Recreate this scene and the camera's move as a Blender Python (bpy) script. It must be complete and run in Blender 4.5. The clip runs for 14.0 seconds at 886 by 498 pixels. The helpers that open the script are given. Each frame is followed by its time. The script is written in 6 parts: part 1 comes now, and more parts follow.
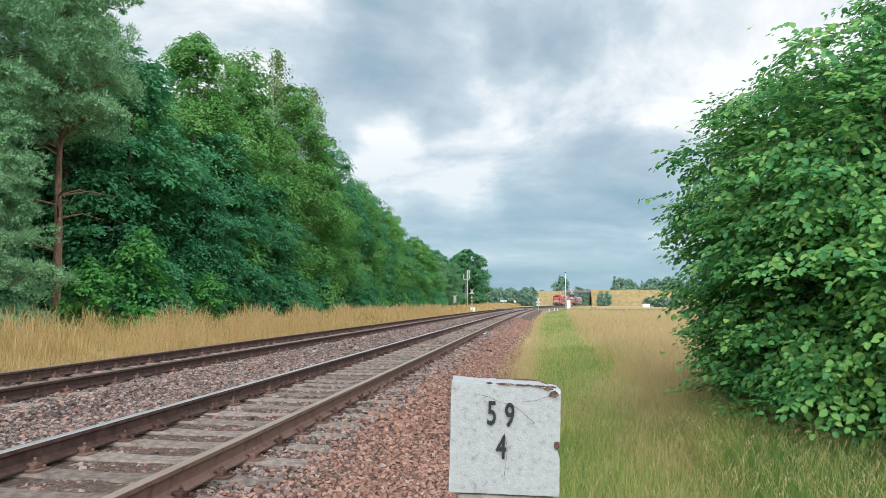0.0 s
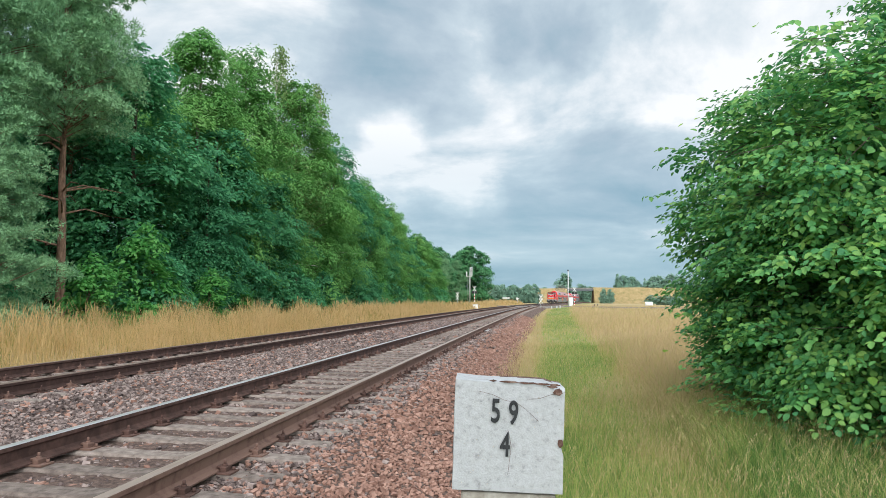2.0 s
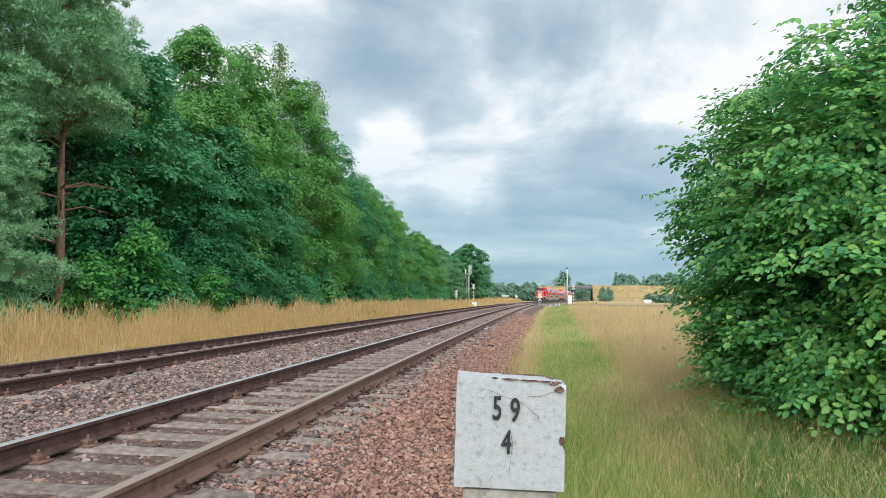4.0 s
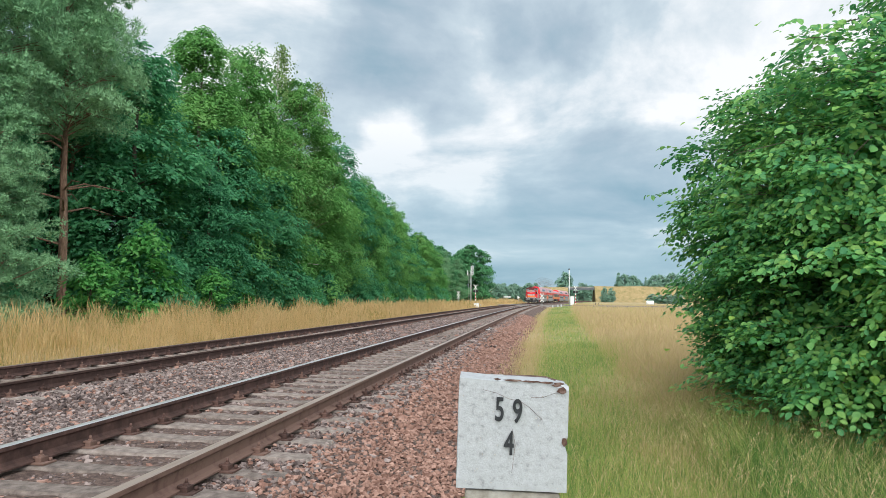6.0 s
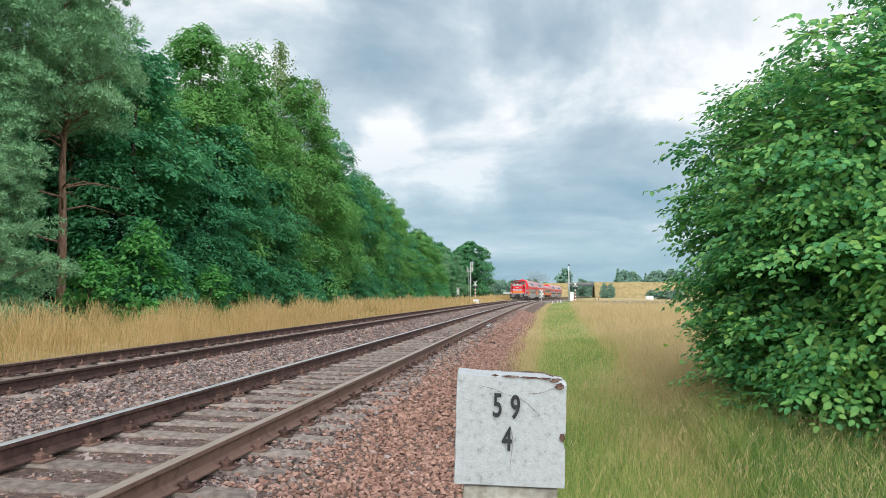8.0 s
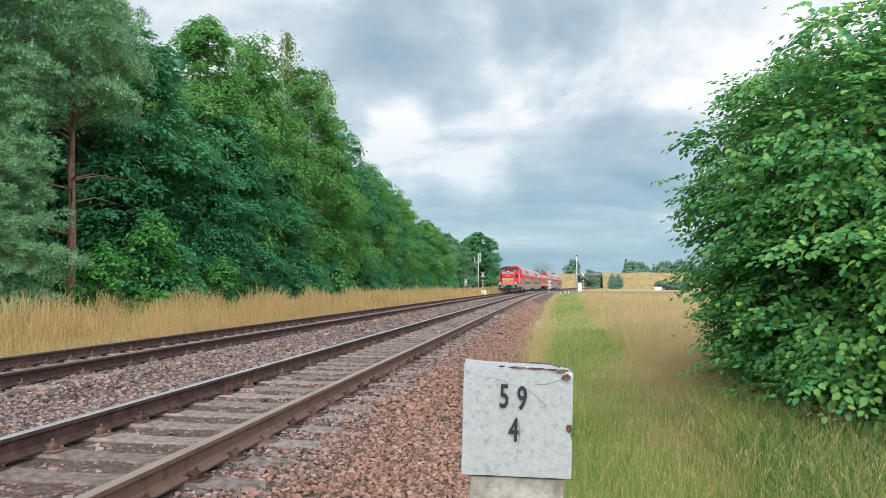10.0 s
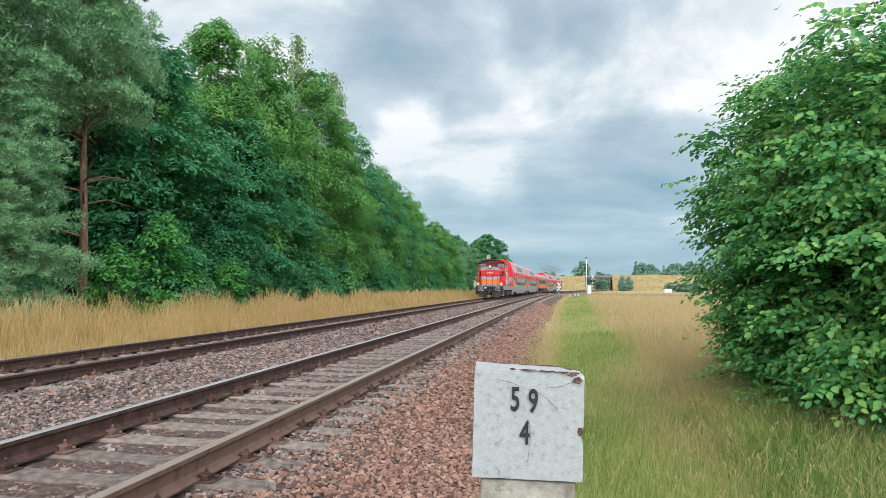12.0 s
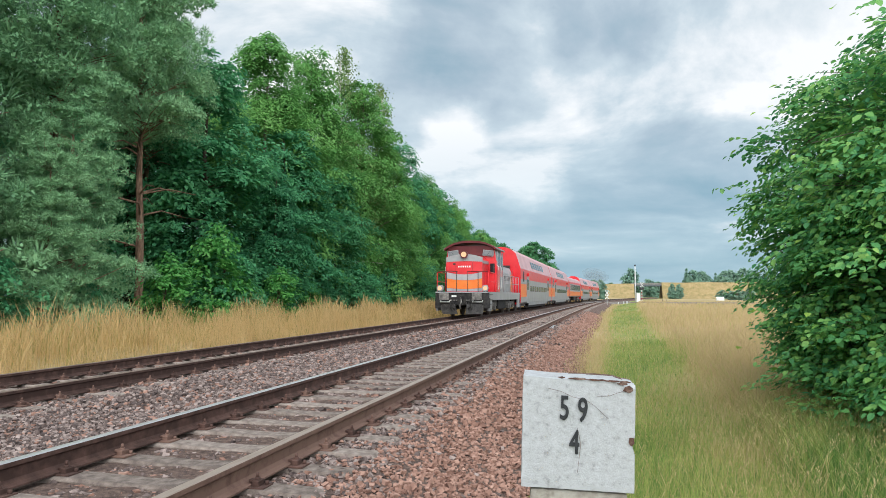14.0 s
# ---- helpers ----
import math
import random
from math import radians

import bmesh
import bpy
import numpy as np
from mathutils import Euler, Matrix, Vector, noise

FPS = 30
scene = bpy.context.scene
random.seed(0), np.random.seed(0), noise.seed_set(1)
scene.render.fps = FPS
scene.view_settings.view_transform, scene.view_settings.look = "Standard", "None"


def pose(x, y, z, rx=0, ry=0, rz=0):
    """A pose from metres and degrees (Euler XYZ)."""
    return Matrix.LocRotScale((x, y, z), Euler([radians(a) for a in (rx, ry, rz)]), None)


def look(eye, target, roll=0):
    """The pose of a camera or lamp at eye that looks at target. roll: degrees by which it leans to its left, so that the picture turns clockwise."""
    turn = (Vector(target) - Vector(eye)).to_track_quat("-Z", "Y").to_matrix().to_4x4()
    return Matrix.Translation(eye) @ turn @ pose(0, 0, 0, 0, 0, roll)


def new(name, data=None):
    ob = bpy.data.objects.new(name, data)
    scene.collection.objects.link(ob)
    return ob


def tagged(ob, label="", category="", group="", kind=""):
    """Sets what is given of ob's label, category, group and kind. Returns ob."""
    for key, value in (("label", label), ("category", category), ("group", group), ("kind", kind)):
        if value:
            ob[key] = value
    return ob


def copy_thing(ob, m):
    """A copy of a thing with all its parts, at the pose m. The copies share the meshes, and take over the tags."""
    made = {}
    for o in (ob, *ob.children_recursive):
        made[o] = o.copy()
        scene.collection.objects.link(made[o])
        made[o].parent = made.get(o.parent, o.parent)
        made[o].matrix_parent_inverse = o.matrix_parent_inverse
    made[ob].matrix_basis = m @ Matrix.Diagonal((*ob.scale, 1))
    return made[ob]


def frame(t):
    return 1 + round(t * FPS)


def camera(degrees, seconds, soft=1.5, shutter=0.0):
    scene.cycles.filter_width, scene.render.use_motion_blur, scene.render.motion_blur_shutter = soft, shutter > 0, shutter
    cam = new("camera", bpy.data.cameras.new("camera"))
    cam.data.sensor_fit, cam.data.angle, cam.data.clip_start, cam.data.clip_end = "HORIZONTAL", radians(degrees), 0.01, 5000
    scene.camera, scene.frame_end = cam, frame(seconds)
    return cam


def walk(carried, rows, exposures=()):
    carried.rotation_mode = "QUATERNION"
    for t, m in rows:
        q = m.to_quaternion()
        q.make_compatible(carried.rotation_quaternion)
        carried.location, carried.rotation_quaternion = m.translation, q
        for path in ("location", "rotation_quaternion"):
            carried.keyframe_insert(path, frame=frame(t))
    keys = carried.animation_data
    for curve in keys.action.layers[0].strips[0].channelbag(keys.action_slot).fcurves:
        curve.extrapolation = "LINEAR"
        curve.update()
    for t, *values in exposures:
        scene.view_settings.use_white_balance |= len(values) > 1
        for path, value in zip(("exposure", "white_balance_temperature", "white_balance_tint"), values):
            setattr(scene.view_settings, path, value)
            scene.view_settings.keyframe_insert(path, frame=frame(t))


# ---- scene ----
# x runs across the line, y along it, z = 0 is the top of the rails
cam = camera(63.6, 14.0, soft=0.75)
walk(cam, [
    (0.0, pose(0.0000, 0, 1.1000, 94.29, -0.10, 7.68)),
    (0.5, pose(0.0012, 0, 1.1006, 94.15, 0.15, 7.67)),
    (1.0, pose(-0.0057, 0, 1.1023, 94.21, 0.21, 6.99)),
    (1.5, pose(-0.0076, 0, 1.1026, 94.32, -0.24, 7.66)),
    (2.0, pose(-0.0055, 0, 1.1017, 94.04, -0.36, 7.88)),
    (2.5, pose(-0.0028, 0, 1.1017, 93.91, -0.51, 7.49)),
    (3.0, pose(-0.0070, 0, 1.1015, 93.74, -0.30, 7.90)),
    (5.5, pose(-0.0153, 0, 1.1003, 94.08, -0.62, 7.60)),
    (6.0, pose(-0.0144, 0, 1.1007, 93.94, -0.40, 7.96)),
    (6.5, pose(-0.0105, 0, 1.1023, 94.07, -0.08, 8.35)),
    (7.0, pose(-0.0101, 0, 1.1025, 93.91, -0.21, 8.04)),
    (7.5, pose(-0.0119, 0, 1.1024, 93.77, -0.17, 7.96)),
    (8.0, pose(-0.0078, 0, 1.1010, 93.65, -0.18, 7.94)),
    (8.5, pose(-0.0063, 0, 1.1027, 93.79, -0.10, 8.05)),
    (9.0, pose(-0.0043, 0, 1.1029, 93.09, 0.01, 8.12)),
    (11.5, pose(-0.0045, 0, 1.1008, 92.87, -0.28, 9.25)),
    (12.0, pose(-0.0092, 0, 1.1032, 93.09, -0.14, 9.30)),
    (12.5, pose(-0.0067, 0, 1.1018, 93.54, 0.16, 10.05)),
    (13.0, pose(-0.0091, 0, 1.1028, 93.67, 0.06, 10.95)),
    (13.5, pose(-0.0121, 0, 1.1019, 93.62, -0.24, 11.98)),
    (14.0, pose(-0.0129, 0, 1.1016, 93.74, -0.03, 13.00)),
])

# ---- world and sun ----
SUN_EL, SUN_AZ = radians(43), radians(168)


def nodes_of(tree):
    tree.nodes.clear()

    def add(kind, **values):
        n = tree.nodes.new(kind)
        for key, v in values.items():
            if key in n.inputs:
                n.inputs[key].default_value = v
        return n
    return add, tree.links.new


def ramp_of(node, stops):
    e = node.color_ramp.elements
    while len(e) < len(stops):
        e.new(0.5)
    for el, (p, c) in zip(e, stops):
        el.position, el.color = p, (*c, 1)
    return node


def make_world():
    w = bpy.data.worlds.new("overcast_sky")
    scene.world = w
    w.use_nodes = True
    add, link = nodes_of(w.node_tree)
    tc = add("ShaderNodeTexCoord")
    sep = add("ShaderNodeSeparateXYZ")
    link(tc.outputs["Generated"], sep.inputs[0])
    zz = add("ShaderNodeMath")
    zz.operation = "MAXIMUM"
    zz.inputs[1].default_value = 0.0
    link(sep.outputs["Z"], zz.inputs[0])
    za = add("ShaderNodeMath")
    za.operation = "ADD"
    za.inputs[1].default_value = 0.16
    link(zz.outputs[0], za.inputs[0])
    comb = add("ShaderNodeCombineXYZ")
    for ax in ("X", "Y"):
        d = add("ShaderNodeMath")
        d.operation = "DIVIDE"
        link(sep.outputs[ax], d.inputs[0])
        link(za.outputs[0], d.inputs[1])
        link(d.outputs[0], comb.inputs[ax])
    mp = add("ShaderNodeMapping")
    mp.inputs["Location"].default_value = CLOUD_SHIFT
    mp.inputs["Scale"].default_value = (1.0, 0.8, 1)
    link(comb.outputs[0], mp.inputs["Vector"])
    big = add("ShaderNodeTexNoise", Scale=1.15, Detail=10.0, Roughness=0.57, Distortion=0.35)
    link(mp.outputs[0], big.inputs["Vector"])
    # ragged outlines: the direction wavers with fine noise
    wv = add("ShaderNodeTexNoise", Scale=9.0, Detail=6.0, Roughness=0.6)
    link(tc.outputs["Generated"], wv.inputs["Vector"])
    half = add("ShaderNodeVectorMath")
    half.operation = "SUBTRACT"
    half.inputs[1].default_value = (0.5, 0.5, 0.5)
    link(wv.outputs["Color"], half.inputs[0])
    sc = add("ShaderNodeVectorMath")
    sc.operation = "SCALE"
    sc.inputs["Scale"].default_value = 0.11
    link(half.outputs[0], sc.inputs[0])
    ad = add("ShaderNodeVectorMath")
    link(sc.outputs[0], ad.inputs[0])
    link(tc.outputs["Generated"], ad.inputs[1])
    ragged = add("ShaderNodeVectorMath")
    ragged.operation = "NORMALIZE"
    link(ad.outputs[0], ragged.inputs[0])
    cloud = ramp_of(add("ShaderNodeValToRGB"), [(0.32, (0.28, 0.41, 0.50)), (0.44, (0.41, 0.51, 0.595)), (0.53, (0.54, 0.64, 0.71)), (0.64, (0.90, 0.92, 0.94))])
    fac = big.outputs["Fac"]
    for az, el, wide, much in CLOUDS:
        a, e = radians(az), radians(el)
        dot = add("ShaderNodeVectorMath")
        dot.operation = "DOT_PRODUCT"
        dot.inputs[1].default_value = (math.sin(a) * math.cos(e), math.cos(a) * math.cos(e), math.sin(e))
        link(ragged.outputs[0], dot.inputs[0])
        mr = add("ShaderNodeMapRange")
        mr.interpolation_type = "SMOOTHERSTEP"
        mr.inputs["From Min"].default_value, mr.inputs["From Max"].default_value = math.cos(radians(wide * 1.5)), 1.0
        mr.inputs["To Min"].default_value, mr.inputs["To Max"].default_value = 0.0, much
        link(dot.outputs["Value"], mr.inputs["Value"])
        sm = add("ShaderNodeMath")
        sm.operation = "ADD"
        link(fac, sm.inputs[0])
        link(mr.outputs[0], sm.inputs[1])
        fac = sm.outputs[0]
    link(fac, cloud.inputs[0])
    # the lowest band is bluer and flatter
    band = add("ShaderNodeMapRange")
    band.inputs["From Min"].default_value, band.inputs["From Max"].default_value = 0.0, 0.24
    band.inputs["To Min"].default_value, band.inputs["To Max"].default_value = 0.8, 0.0
    link(zz.outputs[0], band.inputs["Value"])
    low = add("ShaderNodeTexNoise", Scale=3.0, Detail=5.0, Roughness=0.5)
    sq = add("ShaderNodeMapping")
    sq.inputs["Scale"].default_value = (1, 1, 7)
    link(tc.outputs["Generated"], sq.inputs["Vector"])
    link(sq.outputs[0], low.inputs["Vector"])
    lowc = ramp_of(add("ShaderNodeValToRGB"), [(0.38, (0.20, 0.39, 0.51)), (0.62, (0.38, 0.56, 0.66))])
    link(low.outputs["Fac"], lowc.inputs[0])
    mix = add("ShaderNodeMixRGB")
    link(band.outputs[0], mix.inputs[0])
    link(cloud.outputs[0], mix.inputs[1])
    link(lowc.outputs[0], mix.inputs[2])
    sky = add("ShaderNodeTexSky")
    sky.sky_type = "NISHITA"
    sky.sun_disc = False
    sky.sun_elevation, sky.sun_rotation = SUN_EL, SUN_AZ
    b1 = add("ShaderNodeBackground", Strength=0.07)
    link(sky.outputs[0], b1.inputs[0])
    b2 = add("ShaderNodeBackground", Strength=1.0)
    link(mix.outputs[0], b2.inputs[0])
    ms = add("ShaderNodeMixShader")
    ms.inputs[0].default_value = 0.9
    link(b1.outputs[0], ms.inputs[1])
    link(b2.outputs[0], ms.inputs[2])
    out = add("ShaderNodeOutputWorld")
    link(ms.outputs[0], out.inputs[0])


CLOUD_SHIFT = (3.1, 1.7, 0.0)
# single clouds and gaps: bearing, height, width in degrees, thickness
CLOUDS = [(-14.3, 13.5, 3.6, 0.098), (-12.0, 12.4, 2.6, 0.053), (-27.5, 20.7, 9.0, 0.240), (12.2, 19.5, 8.0, 0.085), (8.0, 18.3, 5.0, 0.030), (-8.3, 19.8, 4.0, 0.060), (-1.0, 15.8, 3.0, 0.045), (-5.6, 7.9, 2.6, 0.075), (0.4, 19.6, 4.5, -0.083), (-15.7, 20.9, 5.5, -0.060), (4.5, 21.4, 4.0, -0.060), (-10.6, 16.4, 4.0, -0.030), (2.1, 10.5, 6.0, -0.060), (2.1, 5.6, 7.0, -0.038), (-17.9, 14.4, 3.0, -0.038), (7.9, 15.0, 3.5, -0.038), (18.9, 19.0, 8.0, 0.120)]
make_world()
sun = new("sun", bpy.data.lights.new("sun", "SUN"))
sun.data.energy, sun.data.angle, sun.data.color = 4.15, radians(95), (1.0, 0.96, 0.9)
sun.matrix_world = look((0, 0, 50), Vector((0, 0, 50)) - Vector((math.cos(SUN_EL) * math.sin(SUN_AZ), math.cos(SUN_EL) * math.cos(SUN_AZ), math.sin(SUN_EL))))
scene.view_settings.exposure = 0.25


# ---- materials ----
def surface(name, colors, scale=8.0, rough=0.8, metal=0.0, bump=0.3, bump_scale=60.0, dist=0.01, by="object", spread=0.25, spec=0.3, detail=6.0, coord="Object", stretch=(1, 1, 1)):
    """A worn surface: a ramp of colours over noise, shifted piece by piece, with fine relief."""
    m = bpy.data.materials.new(name)
    m.use_nodes = True
    add, link = nodes_of(m.node_tree)
    tc = add("ShaderNodeTexCoord")
    mp = add("ShaderNodeMapping")
    mp.inputs["Scale"].default_value = stretch
    link(tc.outputs[coord], mp.inputs["Vector"])
    n1 = add("ShaderNodeTexNoise", Scale=scale, Detail=detail, Roughness=0.6)
    link(mp.outputs[0], n1.inputs["Vector"])
    fac = n1.outputs["Fac"]
    if by:
        src = add("ShaderNodeObjectInfo").outputs["Random"] if by == "object" else add("ShaderNodeNewGeometry").outputs["Random Per Island"]
        mr = add("ShaderNodeMapRange")
        mr.inputs["To Min"].default_value, mr.inputs["To Max"].default_value = -spread, spread
        link(src, mr.inputs["Value"])
        ad = add("ShaderNodeMath")
        ad.operation = "ADD"
        link(fac, ad.inputs[0])
        link(mr.outputs[0], ad.inputs[1])
        fac = ad.outputs[0]
    k = len(colors)
    rp = ramp_of(add("ShaderNodeValToRGB"), [(0.28 + 0.44 * i / max(1, k - 1), c) for i, c in enumerate(colors)])
    link(fac, rp.inputs[0])
    n2 = add("ShaderNodeTexNoise", Scale=bump_scale, Detail=5.0, Roughness=0.65)
    link(mp.outputs[0], n2.inputs["Vector"])
    bp = add("ShaderNodeBump", Strength=bump, Distance=dist)
    link(n2.outputs["Fac"], bp.inputs["Height"])
    b = add("ShaderNodeBsdfPrincipled", Roughness=rough, Metallic=metal)
    b.inputs["Specular IOR Level"].default_value = spec
    link(rp.outputs[0], b.inputs["Base Color"])
    link(bp.outputs[0], b.inputs["Normal"])
    rr = add("ShaderNodeMapRange")
    rr.inputs["To Min"].default_value, rr.inputs["To Max"].default_value = max(0.03, rough - 0.12), min(1, rough + 0.12)
    link(n2.outputs["Fac"], rr.inputs["Value"])
    link(rr.outputs[0], b.inputs["Roughness"])
    out = add("ShaderNodeOutputMaterial")
    link(b.outputs[0], out.inputs[0])
    return m


def leafy(name, dark, mid, light, translucent=0.48, spread=0.16, gloss=0.45, coarse=0.35, speck=0.45):
    """Leaves: every leaf has its own tint, trees differ, and light passes through."""
    m = bpy.data.materials.new(name)
    m.use_nodes = True
    add, link = nodes_of(m.node_tree)
    geo, oi, tc = add("ShaderNodeNewGeometry"), add("ShaderNodeObjectInfo"), add("ShaderNodeTexCoord")
    n = add("ShaderNodeTexNoise", Scale=coarse, Detail=3.0)
    link(tc.outputs["Object"], n.inputs["Vector"])
    a1 = add("ShaderNodeMath")
    a1.operation = "MULTIPLY_ADD"
    a1.inputs[1].default_value, a1.inputs[2].default_value = speck, 0.275 - speck / 2
    link(geo.outputs["Random Per Island"], a1.inputs[0])
    a2 = add("ShaderNodeMath")
    a2.operation = "MULTIPLY_ADD"
    a2.inputs[1].default_value = 0.5
    link(n.outputs["Fac"], a2.inputs[0])
    link(a1.outputs[0], a2.inputs[2])
    a3 = add("ShaderNodeMath")
    a3.operation = "MULTIPLY_ADD"
    a3.inputs[1].default_value = spread
    link(oi.outputs["Random"], a3.inputs[0])
    link(a2.outputs[0], a3.inputs[2])
    rp = ramp_of(add("ShaderNodeValToRGB"), [(0.25, dark), (0.55, mid), (0.9, light)])
    link(a3.outputs[0], rp.inputs[0])
    b = add("ShaderNodeBsdfPrincipled", Roughness=gloss)
    b.inputs["Specular IOR Level"].default_value = 0.25
    link(rp.outputs[0], b.inputs["Base Color"])
    tr = add("ShaderNodeBsdfTranslucent")
    link(rp.outputs[0], tr.inputs["Color"])
    ms = add("ShaderNodeMixShader")
    ms.inputs[0].default_value = translucent
    link(b.outputs[0], ms.inputs[1])
    link(tr.outputs[0], ms.inputs[2])
    out = add("ShaderNodeOutputMaterial")
    link(ms.outputs[0], out.inputs[0])
    return m


def grassy(name, green, straw, translucent=0.4, soil=False):
    """Grass: the share of dry stalks is a value of the mesh, each blade differs a little."""
    m = bpy.data.materials.new(name)
    m.use_nodes = True
    add, link = nodes_of(m.node_tree)
    at = add("ShaderNodeAttribute")
    at.attribute_name = "dry"
    geo = add("ShaderNodeNewGeometry")
    tc = add("ShaderNodeTexCoord")
    n = add("ShaderNodeTexNoise", Scale=0.7, Detail=5.0, Roughness=0.65)
    link(tc.outputs["Object"], n.inputs["Vector"])
    n2 = add("ShaderNodeTexNoise", Scale=9.0 if soil else 3.0, Detail=6.0, Roughness=0.7)
    link(tc.outputs["Object"], n2.inputs["Vector"])
    s = add("ShaderNodeMath")
    s.operation = "MULTIPLY_ADD"
    s.inputs[1].default_value, s.inputs[2].default_value = 0.7, -0.35
    link(n.outputs["Fac"], s.inputs[0])
    s2 = add("ShaderNodeMath")
    s2.operation = "ADD"
    link(s.outputs[0], s2.inputs[0])
    link(at.outputs["Fac"], s2.inputs[1])
    s3 = add("ShaderNodeMath")
    s3.operation = "MULTIPLY_ADD"
    s3.inputs[1].default_value = 0.5
    link(n2.outputs["Fac"] if soil else geo.outputs["Random Per Island"], s3.inputs[0])
    link(s2.outputs[0], s3.inputs[2])
    s4 = add("ShaderNodeMath")
    s4.operation = "SUBTRACT"
    s4.inputs[1].default_value = 0.25
    s4.use_clamp = True
    link(s3.outputs[0], s4.inputs[0])
    rp = ramp_of(add("ShaderNodeValToRGB"), [(0.0, green[0]), (0.35, green[1]), (0.62, straw[0]), (1.0, straw[1])])
    link(s4.outputs[0], rp.inputs[0])
    b = add("ShaderNodeBsdfPrincipled", Roughness=0.75)
    b.inputs["Specular IOR Level"].default_value = 0.15
    link(rp.outputs[0], b.inputs["Base Color"])
    out = add("ShaderNodeOutputMaterial")
    if soil:
        bp = add("ShaderNodeBump", Strength=0.6, Distance=0.05)
        link(n2.outputs["Fac"], bp.inputs["Height"])
        link(bp.outputs[0], b.inputs["Normal"])
        link(b.outputs[0], out.inputs[0])
        return m
    tr = add("ShaderNodeBsdfTranslucent")
    link(rp.outputs[0], tr.inputs["Color"])
    ms = add("ShaderNodeMixShader")
    ms.inputs[0].default_value = translucent
    link(b.outputs[0], ms.inputs[1])
    link(tr.outputs[0], ms.inputs[2])
    link(ms.outputs[0], out.inputs[0])
    return m


def glow(name, color, strength):
    m = bpy.data.materials.new(name)
    m.use_nodes = True
    b = m.node_tree.nodes["Principled BSDF"]
    b.inputs["Base Color"].default_value = (*[c * 0.15 for c in color], 1)
    b.inputs["Emission Color"].default_value = (*color, 1)
    b.inputs["Emission Strength"].default_value = strength
    return m


def glass(name, color=(0.02, 0.025, 0.03), rough=0.06):
    m = bpy.data.materials.new(name)
    m.use_nodes = True
    b = m.node_tree.nodes["Principled BSDF"]
    b.inputs["Base Color"].default_value = (*color, 1)
    b.inputs["Roughness"].default_value = rough
    b.inputs["Specular IOR Level"].default_value = 0.35
    return m


GREEN = ((0.105, 0.225, 0.06), (0.325, 0.405, 0.115))
STRAW = ((0.475, 0.400, 0.190), (0.535, 0.415, 0.250))
M_GROUND = grassy("grass_ground", ((0.099, 0.162, 0.036), (0.216, 0.252, 0.077)), ((0.324, 0.270, 0.126), (0.414, 0.320, 0.180)), soil=True)
M_GRASS = grassy("grass_blades", GREEN, STRAW)
M_VERGE = grassy("verge_blades", ((0.080, 0.170, 0.045), (0.30, 0.30, 0.085)), ((0.46, 0.33, 0.135), (0.62, 0.455, 0.235)))
# bed colour darkened to paint the shade in the gaps between stones
M_BED = surface("ballast_bed", [(0.050, 0.036, 0.032), (0.130, 0.090, 0.078), (0.230, 0.165, 0.142)], scale=22, rough=0.95, bump=1.0, bump_scale=26, dist=0.05, by="")
M_STONE_GREY = surface("ballast_stone_grey", [(0.068, 0.053, 0.052), (0.160, 0.124, 0.118), (0.330, 0.272, 0.258)], scale=9, rough=0.95, bump=0.6, bump_scale=120, dist=0.004, by="island", spread=0.2)
M_STONE_RED = surface("ballast_stone_red", [(0.150, 0.083, 0.066), (0.270, 0.158, 0.126), (0.390, 0.250, 0.205)], scale=9, rough=0.95, bump=0.5, bump_scale=120, dist=0.003, by="island", spread=0.13)
M_SLEEPER = surface("sleeper_concrete", [(0.110, 0.090, 0.081), (0.205, 0.172, 0.155), (0.315, 0.275, 0.252)], scale=14, rough=0.92, bump=0.7, bump_scale=70, dist=0.006, spread=0.11)
M_RUST = surface("rail_rust", [(0.062, 0.036, 0.031), (0.115, 0.066, 0.056), (0.185, 0.115, 0.094)], scale=9, rough=0.8, metal=0.1, bump=0.4, bump_scale=90, dist=0.003)
M_HEAD = surface("rail_head_worn", [(0.55, 0.55, 0.56), (0.66, 0.66, 0.68), (0.76, 0.77, 0.79)], scale=3, rough=0.36, metal=0.6, bump=0.1, bump_scale=60, dist=0.001, stretch=(12, 0.4, 1))
M_HEAD_DULL = surface("rail_head_dull", [(0.21, 0.155, 0.13), (0.31, 0.24, 0.20), (0.40, 0.33, 0.29)], scale=3, rough=0.5, metal=0.5, bump=0.15, bump_scale=60, dist=0.001, stretch=(12, 0.4, 1))
M_PAINT_WHITE = surface("weathered_white_paint", [(0.25, 0.26, 0.275), (0.370, 0.392, 0.420), (0.402, 0.427, 0.460), (0.445, 0.471, 0.505)], scale=55, rough=0.85, bump=0.6, bump_scale=170, dist=0.004, by="", detail=12)
M_BLACK = surface("faded_black_paint", [(0.012, 0.014, 0.018), (0.035, 0.04, 0.045)], scale=40, rough=0.7, by="")
M_RAW = surface("bare_stained_concrete", [(0.16, 0.14, 0.12), (0.36, 0.34, 0.31), (0.58, 0.58, 0.56)], scale=14, rough=0.95, bump=0.8, bump_scale=70, dist=0.008, by="")
M_BROWN = surface("exposed_brown_stone", [(0.045, 0.026, 0.022), (0.11, 0.062, 0.05), (0.26, 0.20, 0.175)], scale=50, rough=0.95, bump=0.8, bump_scale=90, dist=0.006, by="")
